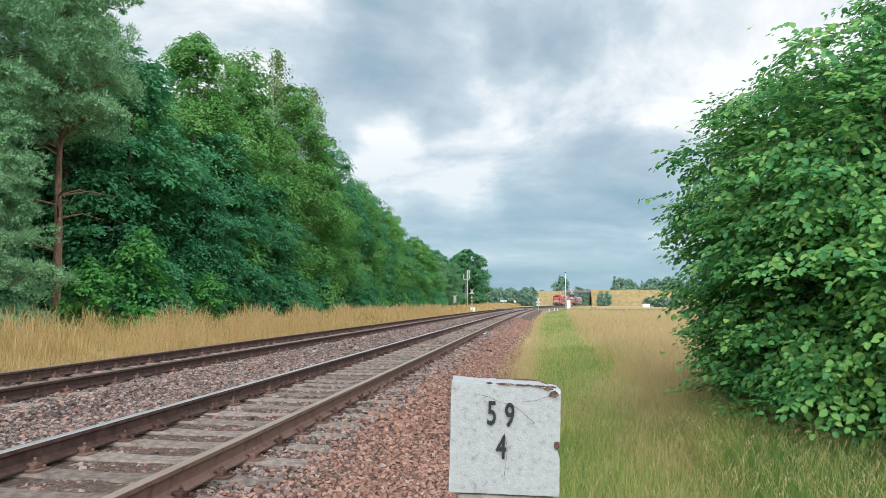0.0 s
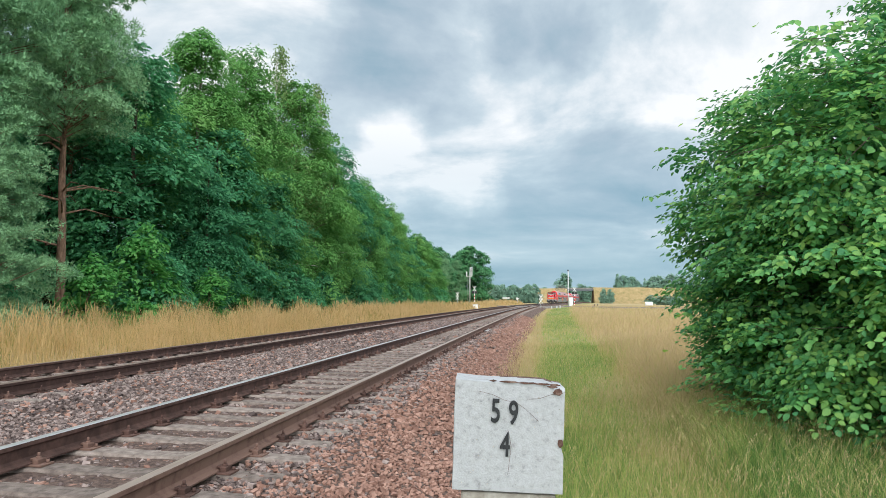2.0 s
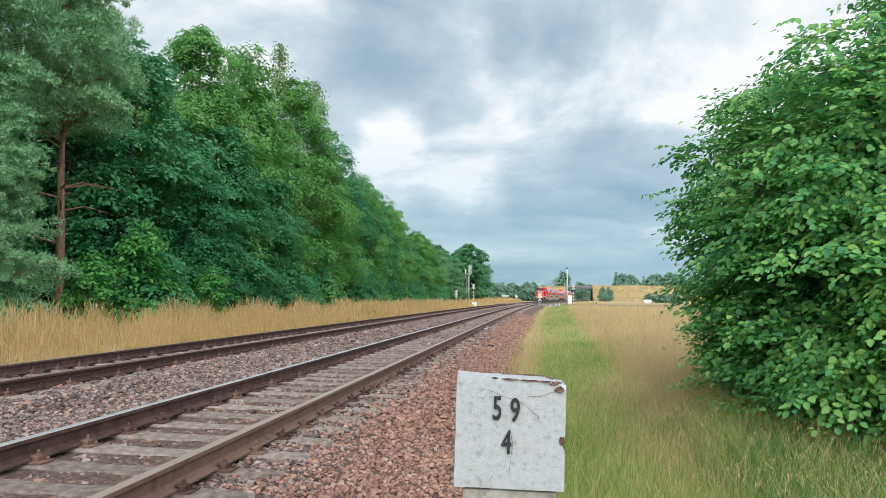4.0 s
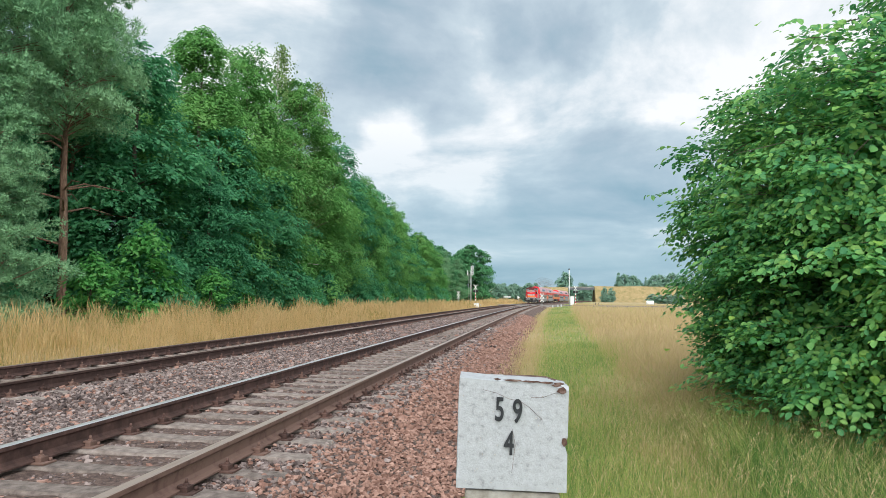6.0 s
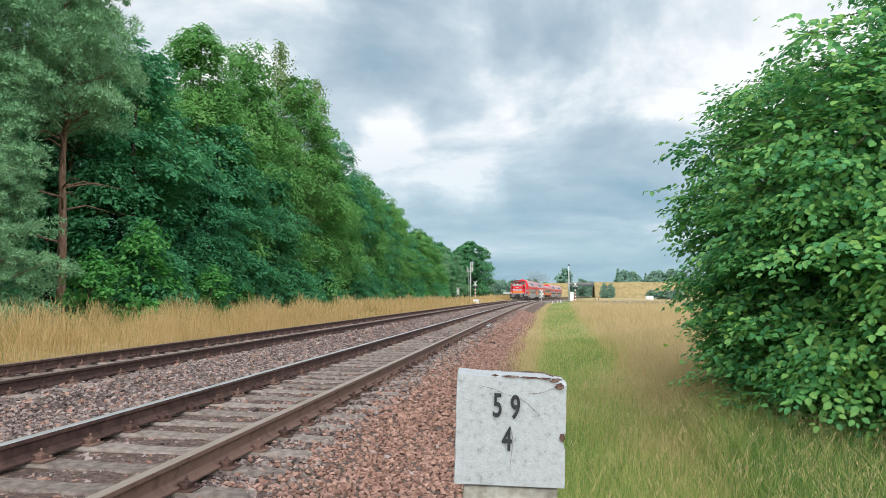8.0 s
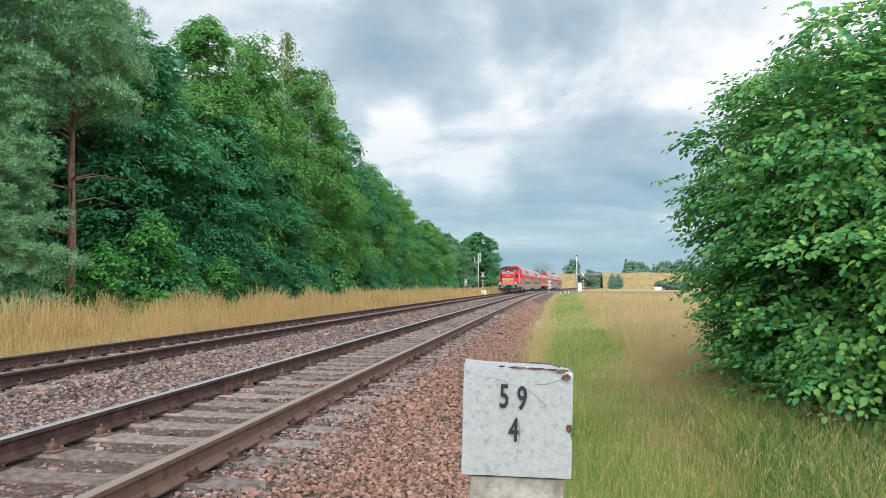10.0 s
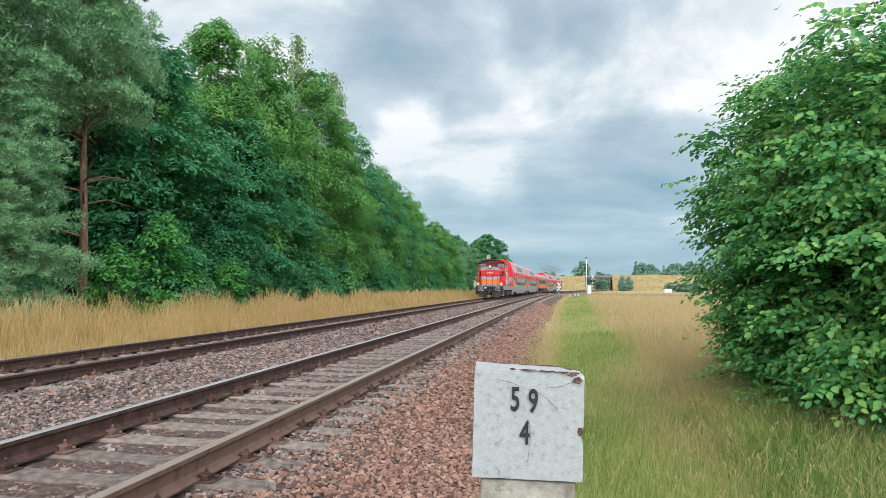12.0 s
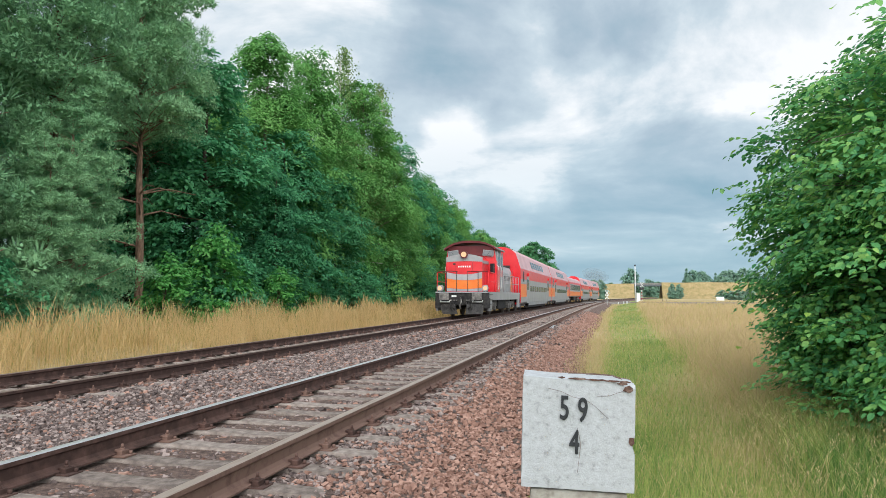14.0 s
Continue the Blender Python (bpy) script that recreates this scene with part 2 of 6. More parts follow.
M_BARK = surface("bark_grey_brown", [(0.05, 0.038, 0.03), (0.12, 0.095, 0.075), (0.2, 0.17, 0.14)], scale=6, rough=0.95, bump=0.9, bump_scale=20, dist=0.03, stretch=(3, 3, 0.6))
M_BARK_BIRCH = surface("bark_birch", [(0.10, 0.09, 0.08), (0.42, 0.40, 0.37), (0.60, 0.58, 0.55)], scale=9, rough=0.85, bump=0.4, bump_scale=20, dist=0.01, stretch=(1, 1, 4))
M_BARK_PINE = surface("bark_pine", [(0.14, 0.085, 0.06), (0.30, 0.19, 0.135), (0.42, 0.29, 0.21)], scale=5, rough=0.95, bump=0.9, bump_scale=20, dist=0.03, stretch=(3, 3, 0.6))
L_MAPLE = leafy("maple_leaves", (0.034, 0.175, 0.093), (0.08, 0.315, 0.150), (0.17, 0.46, 0.205), speck=0.3)
L_ROBINIA = leafy("robinia_leaves", (0.06, 0.22, 0.065), (0.145, 0.37, 0.105), (0.27, 0.51, 0.155), speck=0.25)
L_BIRCH = leafy("birch_leaves", (0.08, 0.17, 0.05), (0.17, 0.29, 0.10), (0.28, 0.40, 0.16))
L_PINE = leafy("pine_needles", (0.10, 0.25, 0.135), (0.19, 0.39, 0.205), (0.31, 0.53, 0.29), translucent=0.25, gloss=0.8, coarse=0.6, speck=0.16)
L_LIME = leafy("lime_leaves", (0.05, 0.19, 0.09), (0.10, 0.31, 0.14), (0.19, 0.43, 0.19))
L_SAPLING = leafy("sapling_leaves", (0.04, 0.19, 0.05), (0.09, 0.33, 0.08), (0.18, 0.46, 0.13))
L_BUSH = leafy("hazel_leaves", (0.048, 0.215, 0.10), (0.145, 0.40, 0.13), (0.36, 0.58, 0.15), translucent=0.42, coarse=0.8)
L_FRESH = leafy("young_hazel_leaves", (0.12, 0.34, 0.08), (0.25, 0.50, 0.11), (0.42, 0.62, 0.14), spread=0.3)
# paler and bluer than near leaves: distance haze painted into the green
L_FAR_HAZE = leafy("far_leaves_hazed", (0.16, 0.30, 0.24), (0.24, 0.41, 0.32), (0.34, 0.50, 0.38), speck=0.3)


# ---- mesh helpers ----
def mesh_object(name, bm, mats, parent=None, smooth=False):
    me = bpy.data.meshes.new(name)
    bm.to_mesh(me)
    bm.free()
    for m in (mats if isinstance(mats, (list, tuple)) else [mats]):
        me.materials.append(m)
    if smooth:
        me.shade_smooth()
    ob = new(name, me)
    ob.parent = parent
    return ob


def part(name, bm, material, parent, label="", smooth=False):
    ob = mesh_object(name, bm, material, parent, smooth)
    return tagged(ob, label) if label else ob


def block(bm, c, s, bevel=0.0, rot=None, mat=0, taper=1.0):
    """A bevelled block of size s round c; taper narrows its top."""
    r = bmesh.ops.create_cube(bm, size=1.0)
    for v in r["verts"]:
        k = taper if v.co.z > 0 else 1.0
        v.co = Vector((v.co.x * s[0] * k, v.co.y * s[1] * k, v.co.z * s[2]))
    vs = r["verts"]
    if bevel:
        es = list({e for v in vs for e in v.link_edges})
        b = bmesh.ops.bevel(bm, geom=es, offset=bevel, segments=2, affect="EDGES", profile=0.6)
        vs = list({v for f in b["faces"] for v in f.verts} | {v for v in vs if v.is_valid})
    m = Matrix.Translation(c) @ (rot or Matrix())
    bmesh.ops.transform(bm, matrix=m, verts=vs)
    for f in {f for v in vs for f in v.link_faces}:
        f.material_index = mat
    return vs


def tube(bm, pts, radii, sides=8, mat=0, caps=True):
    """A tapered tube through points."""
    rings = []
    for i, p in enumerate(pts):
        p = Vector(p)
        d = Vector(pts[min(i + 1, len(pts) - 1)]) - Vector(pts[max(i - 1, 0)])
        q = d.normalized().to_track_quat("Z", "Y")
        rings.append([bm.verts.new(p + q @ Vector((radii[i] * math.cos(a), radii[i] * math.sin(a), 0))) for a in (2 * math.pi * k / sides for k in range(sides))])
    for a, b in zip(rings, rings[1:]):
        for k in range(sides):
            f = bm.faces.new((a[k], a[(k + 1) % sides], b[(k + 1) % sides], b[k]))
            f.material_index, f.smooth = mat, True
    if caps:
        bm.faces.new(rings[0][::-1]).material_index = mat
        bm.faces.new(rings[-1]).material_index = mat


def raw_mesh(name, verts, faces_flat, sizes, mats, values=None, parent=None, mat_index=None, flat=False):
    """A large mesh from arrays."""
    me = bpy.data.meshes.new(name)
    nv, nf = len(verts), len(sizes)
    me.vertices.add(nv)
    me.vertices.foreach_set("co", np.asarray(verts, dtype=np.float32).ravel())
    me.loops.add(len(faces_flat))
    me.loops.foreach_set("vertex_index", np.asarray(faces_flat, dtype=np.int32))
    me.polygons.add(nf)
    starts = np.concatenate([[0], np.cumsum(sizes)[:-1]]).astype(np.int32)
    me.polygons.foreach_set("loop_start", starts)
    for m in (mats if isinstance(mats, (list, tuple)) else [mats]):
        me.materials.append(m)
    if mat_index is not None:
        me.polygons.foreach_set("material_index", np.asarray(mat_index, dtype=np.int32))
    if values is not None:
        at = me.attributes.new("dry", "FLOAT", "POINT")
        at.data.foreach_set("value", np.asarray(values, dtype=np.float32))
    me.update(calc_edges=True)
    me.validate()
    if flat:
        me.shade_flat()
    ob = new(name, me)
    ob.parent = parent
    return ob


# ---- the line of the tracks: straight, then bending to the right ----
_u = np.arange(-80.0, 900.0, 0.5)
_k = np.where(_u < 0, 0, np.where(_u < 165, 4.1e-6 * _u, np.where(_u < 230, 6.77e-4 - (_u - 165) / 65 * 4.2e-4, 2.57e-4)))
_slope = np.cumsum(_k) * 0.5
_shift = np.cumsum(_slope) * 0.5
_zero = int(80 / 0.5)
_shift = _shift - _shift[_zero]
C1, C2 = -3.185, -7.545


def bend(y):
    return np.interp(y, _u, _shift)


def heading(y):
    return float(np.interp(y, _u, _slope))


def smooth(a, b, x):
    t = np.clip((x - a) / (b - a), 0, 1)
    return t * t * (3 - 2 * t)


def ripple(x, y):
    return 0.5 * np.sin(x * 0.9 + 1.3 * np.sin(y * 0.31)) * np.sin(y * 0.53 + 0.7) + 0.5 * np.sin(x * 0.37 - y * 0.21 + 2)


def ground_z(x, y):
    """Height of the soil."""
    x, y = np.asarray(x, float), np.asarray(y, float)
    v = x - bend(y)
    z = np.full(np.broadcast(x, y).shape, -0.52) + 0.05 * ripple(x, y) * smooth(0.5, 4, np.abs(v + 5))
    z = z + 0.30 * smooth(-9.0, -11.5, v)
    z = z - 0.25 * smooth(1.5, 12, v)
    z = z + 0.32 * smooth(95, 135, y) * smooth(-0.5, 3, v) * (1 - smooth(30, 60, v)) + 0.2 * smooth(110, 140, y) * smooth(-9, -11, v)
    return z


def bed_z(v):
    """Cross-section of the ballast."""
    return np.interp(v, [-11.0, -9.75, -9.2, -6.0, -5.4, -4.6, -1.75, -0.65, -0.2], [-0.62, -0.42, -0.215, -0.215, -0.26, -0.215, -0.215, -0.52, -0.66])


def dryness(x, y):
    """Share of dry stalks: straw beside the woods and on the meadow, a green path along the line."""
    v = x - bend(y) * 0.8
    left = 0.98 - 0.6 * smooth(-12.2, -14.5, v) + 0.15 * ripple(x * 2, y)
    centre, half = 0.55 + 0.012 * y, 0.8 + 0.006 * y
    path = 1 - smooth(half * 0.7, half * 1.5, np.abs(v - centre))
    # less dry by the bush: greener grass, with the bush's shade painted in
    meadow = 0.16 + 0.70 * smooth(4.5, 12.5, y) - 0.65 * np.exp(-((x - 4.7) ** 2 + (y - 6.0) ** 2) / 9.0) + 0.10 * ripple(x * 1.7, y * 1.3)
    right = meadow * (1 - path) + path * (0.34 + 0.14 * ripple(x * 2, y))
    edge = (1 - smooth(-0.5, 0.1, v)) * smooth(6, 12, y)
    right = right * (1 - edge) + 0.78 * edge
    return np.where(v < -5, left, right)


# ---- ground ----
def make_ground():
    xs = np.unique(np.concatenate([np.arange(-24, 24.1, 0.5), np.arange(-80, 80.1, 4), np.array([-3000, -1500, -700, -350, -200, -120, 120, 200, 350, 700, 1500, 3000])]))
    ys = np.unique(np.concatenate([np.arange(-6, 40.1, 0.75), np.arange(-60, 240.1, 5), np.array([-800, -300, -120, 280, 330, 400, 520, 700, 1000, 1600, 2600, 4000])]))
    X, Y = np.meshgrid(xs, ys)
    V = np.stack([X, Y, ground_z(X, Y)], -1).reshape(-1, 3)
    nx, ny = len(xs), len(ys)
    i = (np.arange(ny - 1)[:, None] * nx + np.arange(nx - 1)[None]).ravel()
    F = np.stack([i, i + 1, i + nx + 1, i + nx], 1)
    ob = raw_mesh("ground", V, F.ravel(), np.full(len(F), 4), M_GROUND, dryness(X, Y).ravel())
    tagged(ob, "flat country ground under dry grass and green path", "ground", kind="structure")


make_ground()


def sweep(bm, profile, ys, centre, mat_of=None, top=0.0):
    """A cross-section carried along the line."""
    rings = []
    for y in ys:
        h = heading(y)
        base = Vector((float(bend(y)) + centre * math.cos(h), y - centre * math.sin(h), top))
        side = Vector((math.cos(h), -math.sin(h), 0))
        rings.append([bm.verts.new(base + side * p[0] + Vector((0, 0, p[1]))) for p in profile])
    n = len(profile)
    for a, b in zip(rings, rings[1:]):
        for k in range(n):
            f = bm.faces.new((a[k], b[k], b[(k + 1) % n], a[(k + 1) % n]))
            f.material_index = mat_of[k] if mat_of else 0
    bm.faces.new(rings[0])
    bm.faces.new(rings[-1][::-1])


def make_bed():
    vs = np.unique(np.concatenate([np.arange(-11, -0.15, 0.18), [-9.75, -9.2, -1.75, -0.65]]))
    ys = np.concatenate([np.arange(-8, 30, 0.35), np.arange(30, 120, 1.5), np.arange(120, 460, 6)])
    Vv, Y = np.meshgrid(vs, ys)
    Z = bed_z(Vv) + 0.014 * np.sin(Vv * 17 + Y * 3.1) * np.sin(Y * 13 + Vv * 5)
    P = np.stack([Vv + bend(Y), Y, Z], -1).reshape(-1, 3)
    nx, ny = len(vs), len(ys)
    i = (np.arange(ny - 1)[:, None] * nx + np.arange(nx - 1)[None]).ravel()
    F = np.stack([i, i + 1, i + nx + 1, i + nx], 1)
    ob = raw_mesh("ballast_bed", P, F.ravel(), np.full(len(F), 4), M_BED)
    return tagged(ob, "reddish grey crushed stone ballast bed under both tracks", "ballast", kind="structure")


BED = make_bed()

RAIL = [(-0.036, -0.006), (-0.030, 0.0), (0.030, 0.0), (0.036, -0.006), (0.036, -0.036), (0.010, -0.052), (0.009, -0.125), (0.03, -0.148), (0.075, -0.160), (0.075, -0.172),
        (-0.075, -0.172), (-0.075, -0.160), (-0.03, -0.148), (-0.009, -0.125), (-0.010, -0.052), (-0.036, -0.036)]


def sleeper_mesh():
    bm = bmesh.new()
    xs = [-1.3, -1.27, -0.95, -0.5, 0, 0.5, 0.95, 1.27, 1.3]
    tops = [-0.21, -0.192, -0.182, -0.184, -0.20, -0.184, -0.182, -0.192, -0.21]
    rings = []
    for x, t in zip(xs, tops):
        rings.append([bm.verts.new((x, y, z)) for y, z in ((-0.135, -0.36), (-0.118, t - 0.02), (-0.098, t), (0.098, t), (0.118, t - 0.02), (0.135, -0.36))])
    for a, b in zip(rings, rings[1:]):
        for k in range(6):
            bm.faces.new((a[k], a[(k + 1) % 6], b[(k + 1) % 6], b[k]))
    bm.faces.new(rings[0][::-1])
    bm.faces.new(rings[-1])
    bmesh.ops.recalc_face_normals(bm, faces=bm.faces)
    me = bpy.data.meshes.new("sleeper")
    bm.to_mesh(me)
    bm.free()
    me.materials.append(M_SLEEPER)
    return me


def fastening_mesh():
    """Ribbed plate with clamp, screw and nut at both sides of the rail foot."""
    bm = bmesh.new()
    block(bm, (0, 0, -0.178), (0.36, 0.15, 0.016), 0.004)
    for s in (-1, 1):
        block(bm, (0.105 * s, 0, -0.155), (0.05, 0.09, 0.04), 0.006)
        block(bm, (0.085 * s, 0, -0.14), (0.075, 0.055, 0.018), 0.004)
        tube(bm, [(0.1 * s, 0, -0.14), (0.1 * s, 0, -0.118)], [0.021, 0.021], 6)
        tube(bm, [(0.1 * s, 0, -0.12), (0.1 * s, 0, -0.088)], [0.012, 0.011], 6)
        tube(bm, [(0.153 * s, 0.035, -0.172), (0.153 * s, 0.035, -0.145)], [0.017, 0.014], 6)
    me = bpy.data.meshes.new("fastening")
    bm.to_mesh(me)
    bm.free()
    me.materials.append(M_RUST)
    return me


SLEEPER, FASTENING = sleeper_mesh(), fastening_mesh()


def on_line(centre, y):
    h = heading(y)
    return Matrix.Translation((float(bend(y)) + centre * math.cos(h), y - centre * math.sin(h), 0)) @ Matrix.Rotation(-h, 4, "Z")


def make_track(centre, heads, label, first):
    tr = tagged(new("railway_track"), label, "railway track", group="tracks of the line", kind="structure")
    ys = list(np.arange(-8, 60, 4.0)) + list(np.arange(60, 465, 5.0))
    for side, m in zip((-0.753, 0.753), heads):
        bm = bmesh.new()
        sweep(bm, RAIL, ys, centre + side, [1, 1, 1] + [0] * 13)
        part("rail", bm, [M_RUST, m], tr)
    y = first
    while y < 150:
        m = on_line(centre, y)
        s = new("sleeper", SLEEPER)
        s.parent, s.matrix_basis = tr, m @ Matrix.Translation((random.uniform(-0.015, 0.015), 0, random.uniform(-0.006, 0.004)))
        if y < 36:
            for g in (-0.753, 0.753):
                f = new("fastening", FASTENING)
                f.parent, f.matrix_basis = tr, m @ Matrix.Translation((g, random.uniform(-0.012, 0.012), 0))
        y += 0.6
    far = bmesh.new()
    while y > 36:
        y -= 0.6
        m = on_line(centre, y)
        for g in (-0.753, 0.753):
            block(far, m @ Vector((g, 0, -0.15)), (0.27, 0.12, 0.05), rot=m.to_3x3().to_4x4())
    tagged(part("fastenings", far, M_RUST, tr), kind="stuff")
    return tr


make_track(C1, (M_HEAD, M_HEAD_DULL), "rusty steel rails bolted on grey concrete sleepers", -7.5)
make_track(C2, (M_HEAD_DULL, M_HEAD_DULL), "second rusty track on sleepers sunk in ballast", -7.3)


# ---- kilometre stone ----
def make_marker():
    root = tagged(new("kilometre_stone"), "leaning white painted concrete kilometre stone with black numerals", "marker stone")
    root.matrix_basis = pose(MARK[0], MARK[1], -0.6, 0, 1.6, MARK[2])
    w, d, z0, z1 = 0.322, 0.17, 1.146, 1.468
    bm = bmesh.new()
    block(bm, (0, 0, (z0 + z1) / 2), (w, d, z1 - z0), 0.0)
    bmesh.ops.subdivide_edges(bm, edges=bm.edges, cuts=11, use_grid_fill=True)
    for v in bm.verts:
        n = noise.noise(v.co * 14) * 0.0012 + noise.noise(v.co * 45) * 0.0009
        ax, az = abs(v.co.x) / (w / 2), (v.co.z - z0) / (z1 - z0)
        out = Vector((v.co.x, v.co.y, v.co.z - (z0 + z1) / 2)).normalized()
        v.co += out * n
        corner = (1 if ax > 0.97 else 0) + (1 if abs(v.co.y) > d / 2 * 0.97 else 0) + (1 if az > 0.97 or az < 0.03 else 0)
        if corner >= 2:
            v.co -= out * (0.0015 + 0.003 * abs(noise.noise(v.co * 25)))
        # chipped corner and notch
        if v.co.x > w * 0.40 and az > 0.93:
            v.co.y += 0.012 if v.co.y < 0 else 0
            v.co.z -= 0.006
        if ax > 0.93 and v.co.x > 0 and 0.36 < az < 0.50:
            v.co.x -= 0.007 * (1 + noise.noise(v.co * 60))
        if az > 0.97:
            v.co.z += 0.003 * math.sin(v.co.x * 19) - 0.010 * (v.co.x / w + 0.5)
    bm.normal_update()
    for f in bm.faces:
        f.smooth = False
        c = f.calc_center_median()
        if f.normal.z > 0.6 and c.x > -0.03 and c.y > 0.03 + 0.04 * noise.noise(c * 30):
            f.material_index = 1
    head = part("head", bm, [M_PAINT_WHITE, M_BROWN], root, "cracked white painted head with chipped corner")
    bm = bmesh.new()
    block(bm, (0.004, 0, 0.56), (0.275, 0.135, 1.16), 0.008)
    bmesh.ops.subdivide_edges(bm, edges=[e for e in bm.edges if e.calc_length() > 0.5], cuts=14)
    for v in bm.verts:
        v.co += Vector((noise.noise(v.co * 20), noise.noise(v.co * 21 + Vector((3, 0, 0))), 0)) * 0.004
    part("shaft", bm, M_RAW, root, "rough bare concrete shaft")
    # bare brown patches along the worn top edge, the crack and the notch
    rnd = random.Random(4)

    def patch(pts, m, name="bare_patch"):
        b = bmesh.new()
        f = b.faces.new([b.verts.new((x, -d / 2 - 0.0035 - 0.0006 * (k % 2), z)) for k, (x, z) in enumerate(pts)])
        bmesh.ops.triangulate(b, faces=[f])
        part(name, b, m, head)

    def ragged(cx, cz, rx, rz, n=14):
        return [(cx + rx * math.cos(a) * rnd.uniform(0.6, 1.1), cz + rz * math.sin(a) * rnd.uniform(0.6, 1.1)) for a in (2 * math.pi * k / n for k in range(n))]
    patch(ragged(0.139, z1 - 0.028, 0.017, 0.011), M_BROWN)
    patch(ragged(0.149, z1 - 0.176, 0.009, 0.014), M_BROWN)
    patch(ragged(0.121, z1 - 0.014, 0.018, 0.004), M_BROWN)
    for cx, r in ((-0.05, 0.012), (0.0, 0.03), (0.05, 0.03), (0.095, 0.025), (0.13, 0.02)):
        patch(ragged(cx, z1 + 0.0005 - 0.010 * (cx / w + 0.5), r, 0.0035, 18), M_BROWN, "worn_edge")
    for pts in (((-0.09, -0.035), (-0.05, -0.043), (-0.015, -0.058), (0.02, -0.064), (0.045, -0.080), (0.085, -0.115)), ((0.05, -0.052), (0.085, -0.05), (0.12, -0.036), (0.15, -0.034)), ((-0.002, -0.145), (0.008, -0.19), (0.003, -0.24), (0.0, -0.27))):
        b = bmesh.new()
        for (x0, a0), (x1, a1) in zip(pts, pts[1:]):
            nrm = Vector((-(a1 - a0), 0, x1 - x0)).normalized() * 0.0005
            P, Q = Vector((x0, -d / 2 - 0.0038, z1 + a0)), Vector((x1, -d / 2 - 0.0038, z1 + a1))
            b.faces.new([b.verts.new(c) for c in (P - nrm, Q - nrm, Q + nrm, P + nrm)])
        part("crack", b, M_BROWN, head)
    for k in range(110):
        s = rnd.choice((0.4, 0.5, 0.6, 0.8, 1.3))
        patch(ragged(rnd.uniform(-0.15, 0.15), rnd.uniform(z0 + 0.01, z1 - 0.03), rnd.uniform(0.0008, 0.0024) * s, rnd.uniform(0.0008, 0.002) * s, 7), M_RAW, "pit")
    for txt, x, z in (("5", -0.040, z1 - 0.121), ("9", 0.012, z1 - 0.125), ("4", -0.010, z1 - 0.217)):
        c = bpy.data.curves.new("numeral", "FONT")
        c.body, c.size, c.extrude, c.align_x, c.bevel_depth = txt, 0.096, 0.0004, "CENTER", 0.0016
        c.materials.append(M_BLACK)
        t = new("numeral", c)
        t.parent = root
        t.matrix_basis = Matrix.Translation((x, -d / 2 - 0.0065, z)) @ Matrix.Rotation(radians(90), 4, "X") @ Matrix.Diagonal((0.62, 1, 1, 1))
        t.parent = head
    return root


MARK = (-0.147, 2.20, 5.0)
make_marker()


# ---- loose ballast ----
def rocks(name, count_seed, pts, size, mats, parent, mat_index, sides):
    """Angular stones, each a dented octahedron or icosahedron, in one mesh."""
    rng = np.random.default_rng(count_seed)
    bm = bmesh.new()
    if sides == 20:
        bmesh.ops.create_icosphere(bm, subdivisions=1, radius=1)
    else:
        bmesh.ops.create_cube(bm, size=1.25)
        bmesh.ops.triangulate(bm, faces=bm.faces)
    bm.verts.ensure_lookup_table()
    V0 = np.array([v.co for v in bm.verts])
    F0 = np.array([[v.index for v in f.verts] for f in bm.faces])
    bm.free()
    n, k = len(pts), len(V0)
    V = V0[None] * rng.uniform(0.68, 1.18, (n, k, 1)) + rng.normal(0, 0.10, (n, k, 3))
    V = V * (size[:, None, None] * rng.uniform(0.6, 1.25, (n, 1, 3)))
    a = rng.uniform(0, 2 * np.pi, (n, 3))
    for ax in range(3):
        i, j = [(1, 2), (2, 0), (0, 1)][ax]
        c, s = np.cos(a[:, ax])[:, None], np.sin(a[:, ax])[:, None]
        vi, vj = V[:, :, i].copy(), V[:, :, j].copy()
        V[:, :, i], V[:, :, j] = c * vi - s * vj, s * vi + c * vj
    V[:, :, 2] *= 0.8
    V = V + pts[:, None, :]
    F = (F0[None] + (np.arange(n) * k)[:, None, None]).reshape(-1, 3)
    mi = np.repeat(mat_index, len(F0))
    ob = raw_mesh(name, V.reshape(-1, 3), F.ravel(), np.full(len(F), 3), mats, None, parent, mi, True)
    return tagged(ob, "angular crushed stones of mixed grey and rust red", kind="stuff")


def scatter(rng, n, v0, v1, y0, y1, spare_top):
    v, y = rng.uniform(v0, v1, n), rng.uniform(y0, y1, n)
    z = bed_z(v)
    keep = np.ones(n, bool)
    for c, first in ((C1, -7.5), (C2, -7.3)):
        on = np.abs(v - c) < 1.33
        ph = np.abs((y - first + 0.3) % 0.6 - 0.3)
        bury = np.where(np.abs(v - c) < 0.8, spare_top, 0.28) + (0.35 if c == C2 else 0.0)
        keep &= ~(on & (ph < 0.125) & (rng.random(n) > bury))
        keep &= ~((np.abs(np.abs(v - c) - 0.753) < 0.10))
        z = np.where(on, z + np.where(np.abs(v - c) < 0.7, -0.022, 0.006), z)
    return v[keep], y[keep], z[keep]


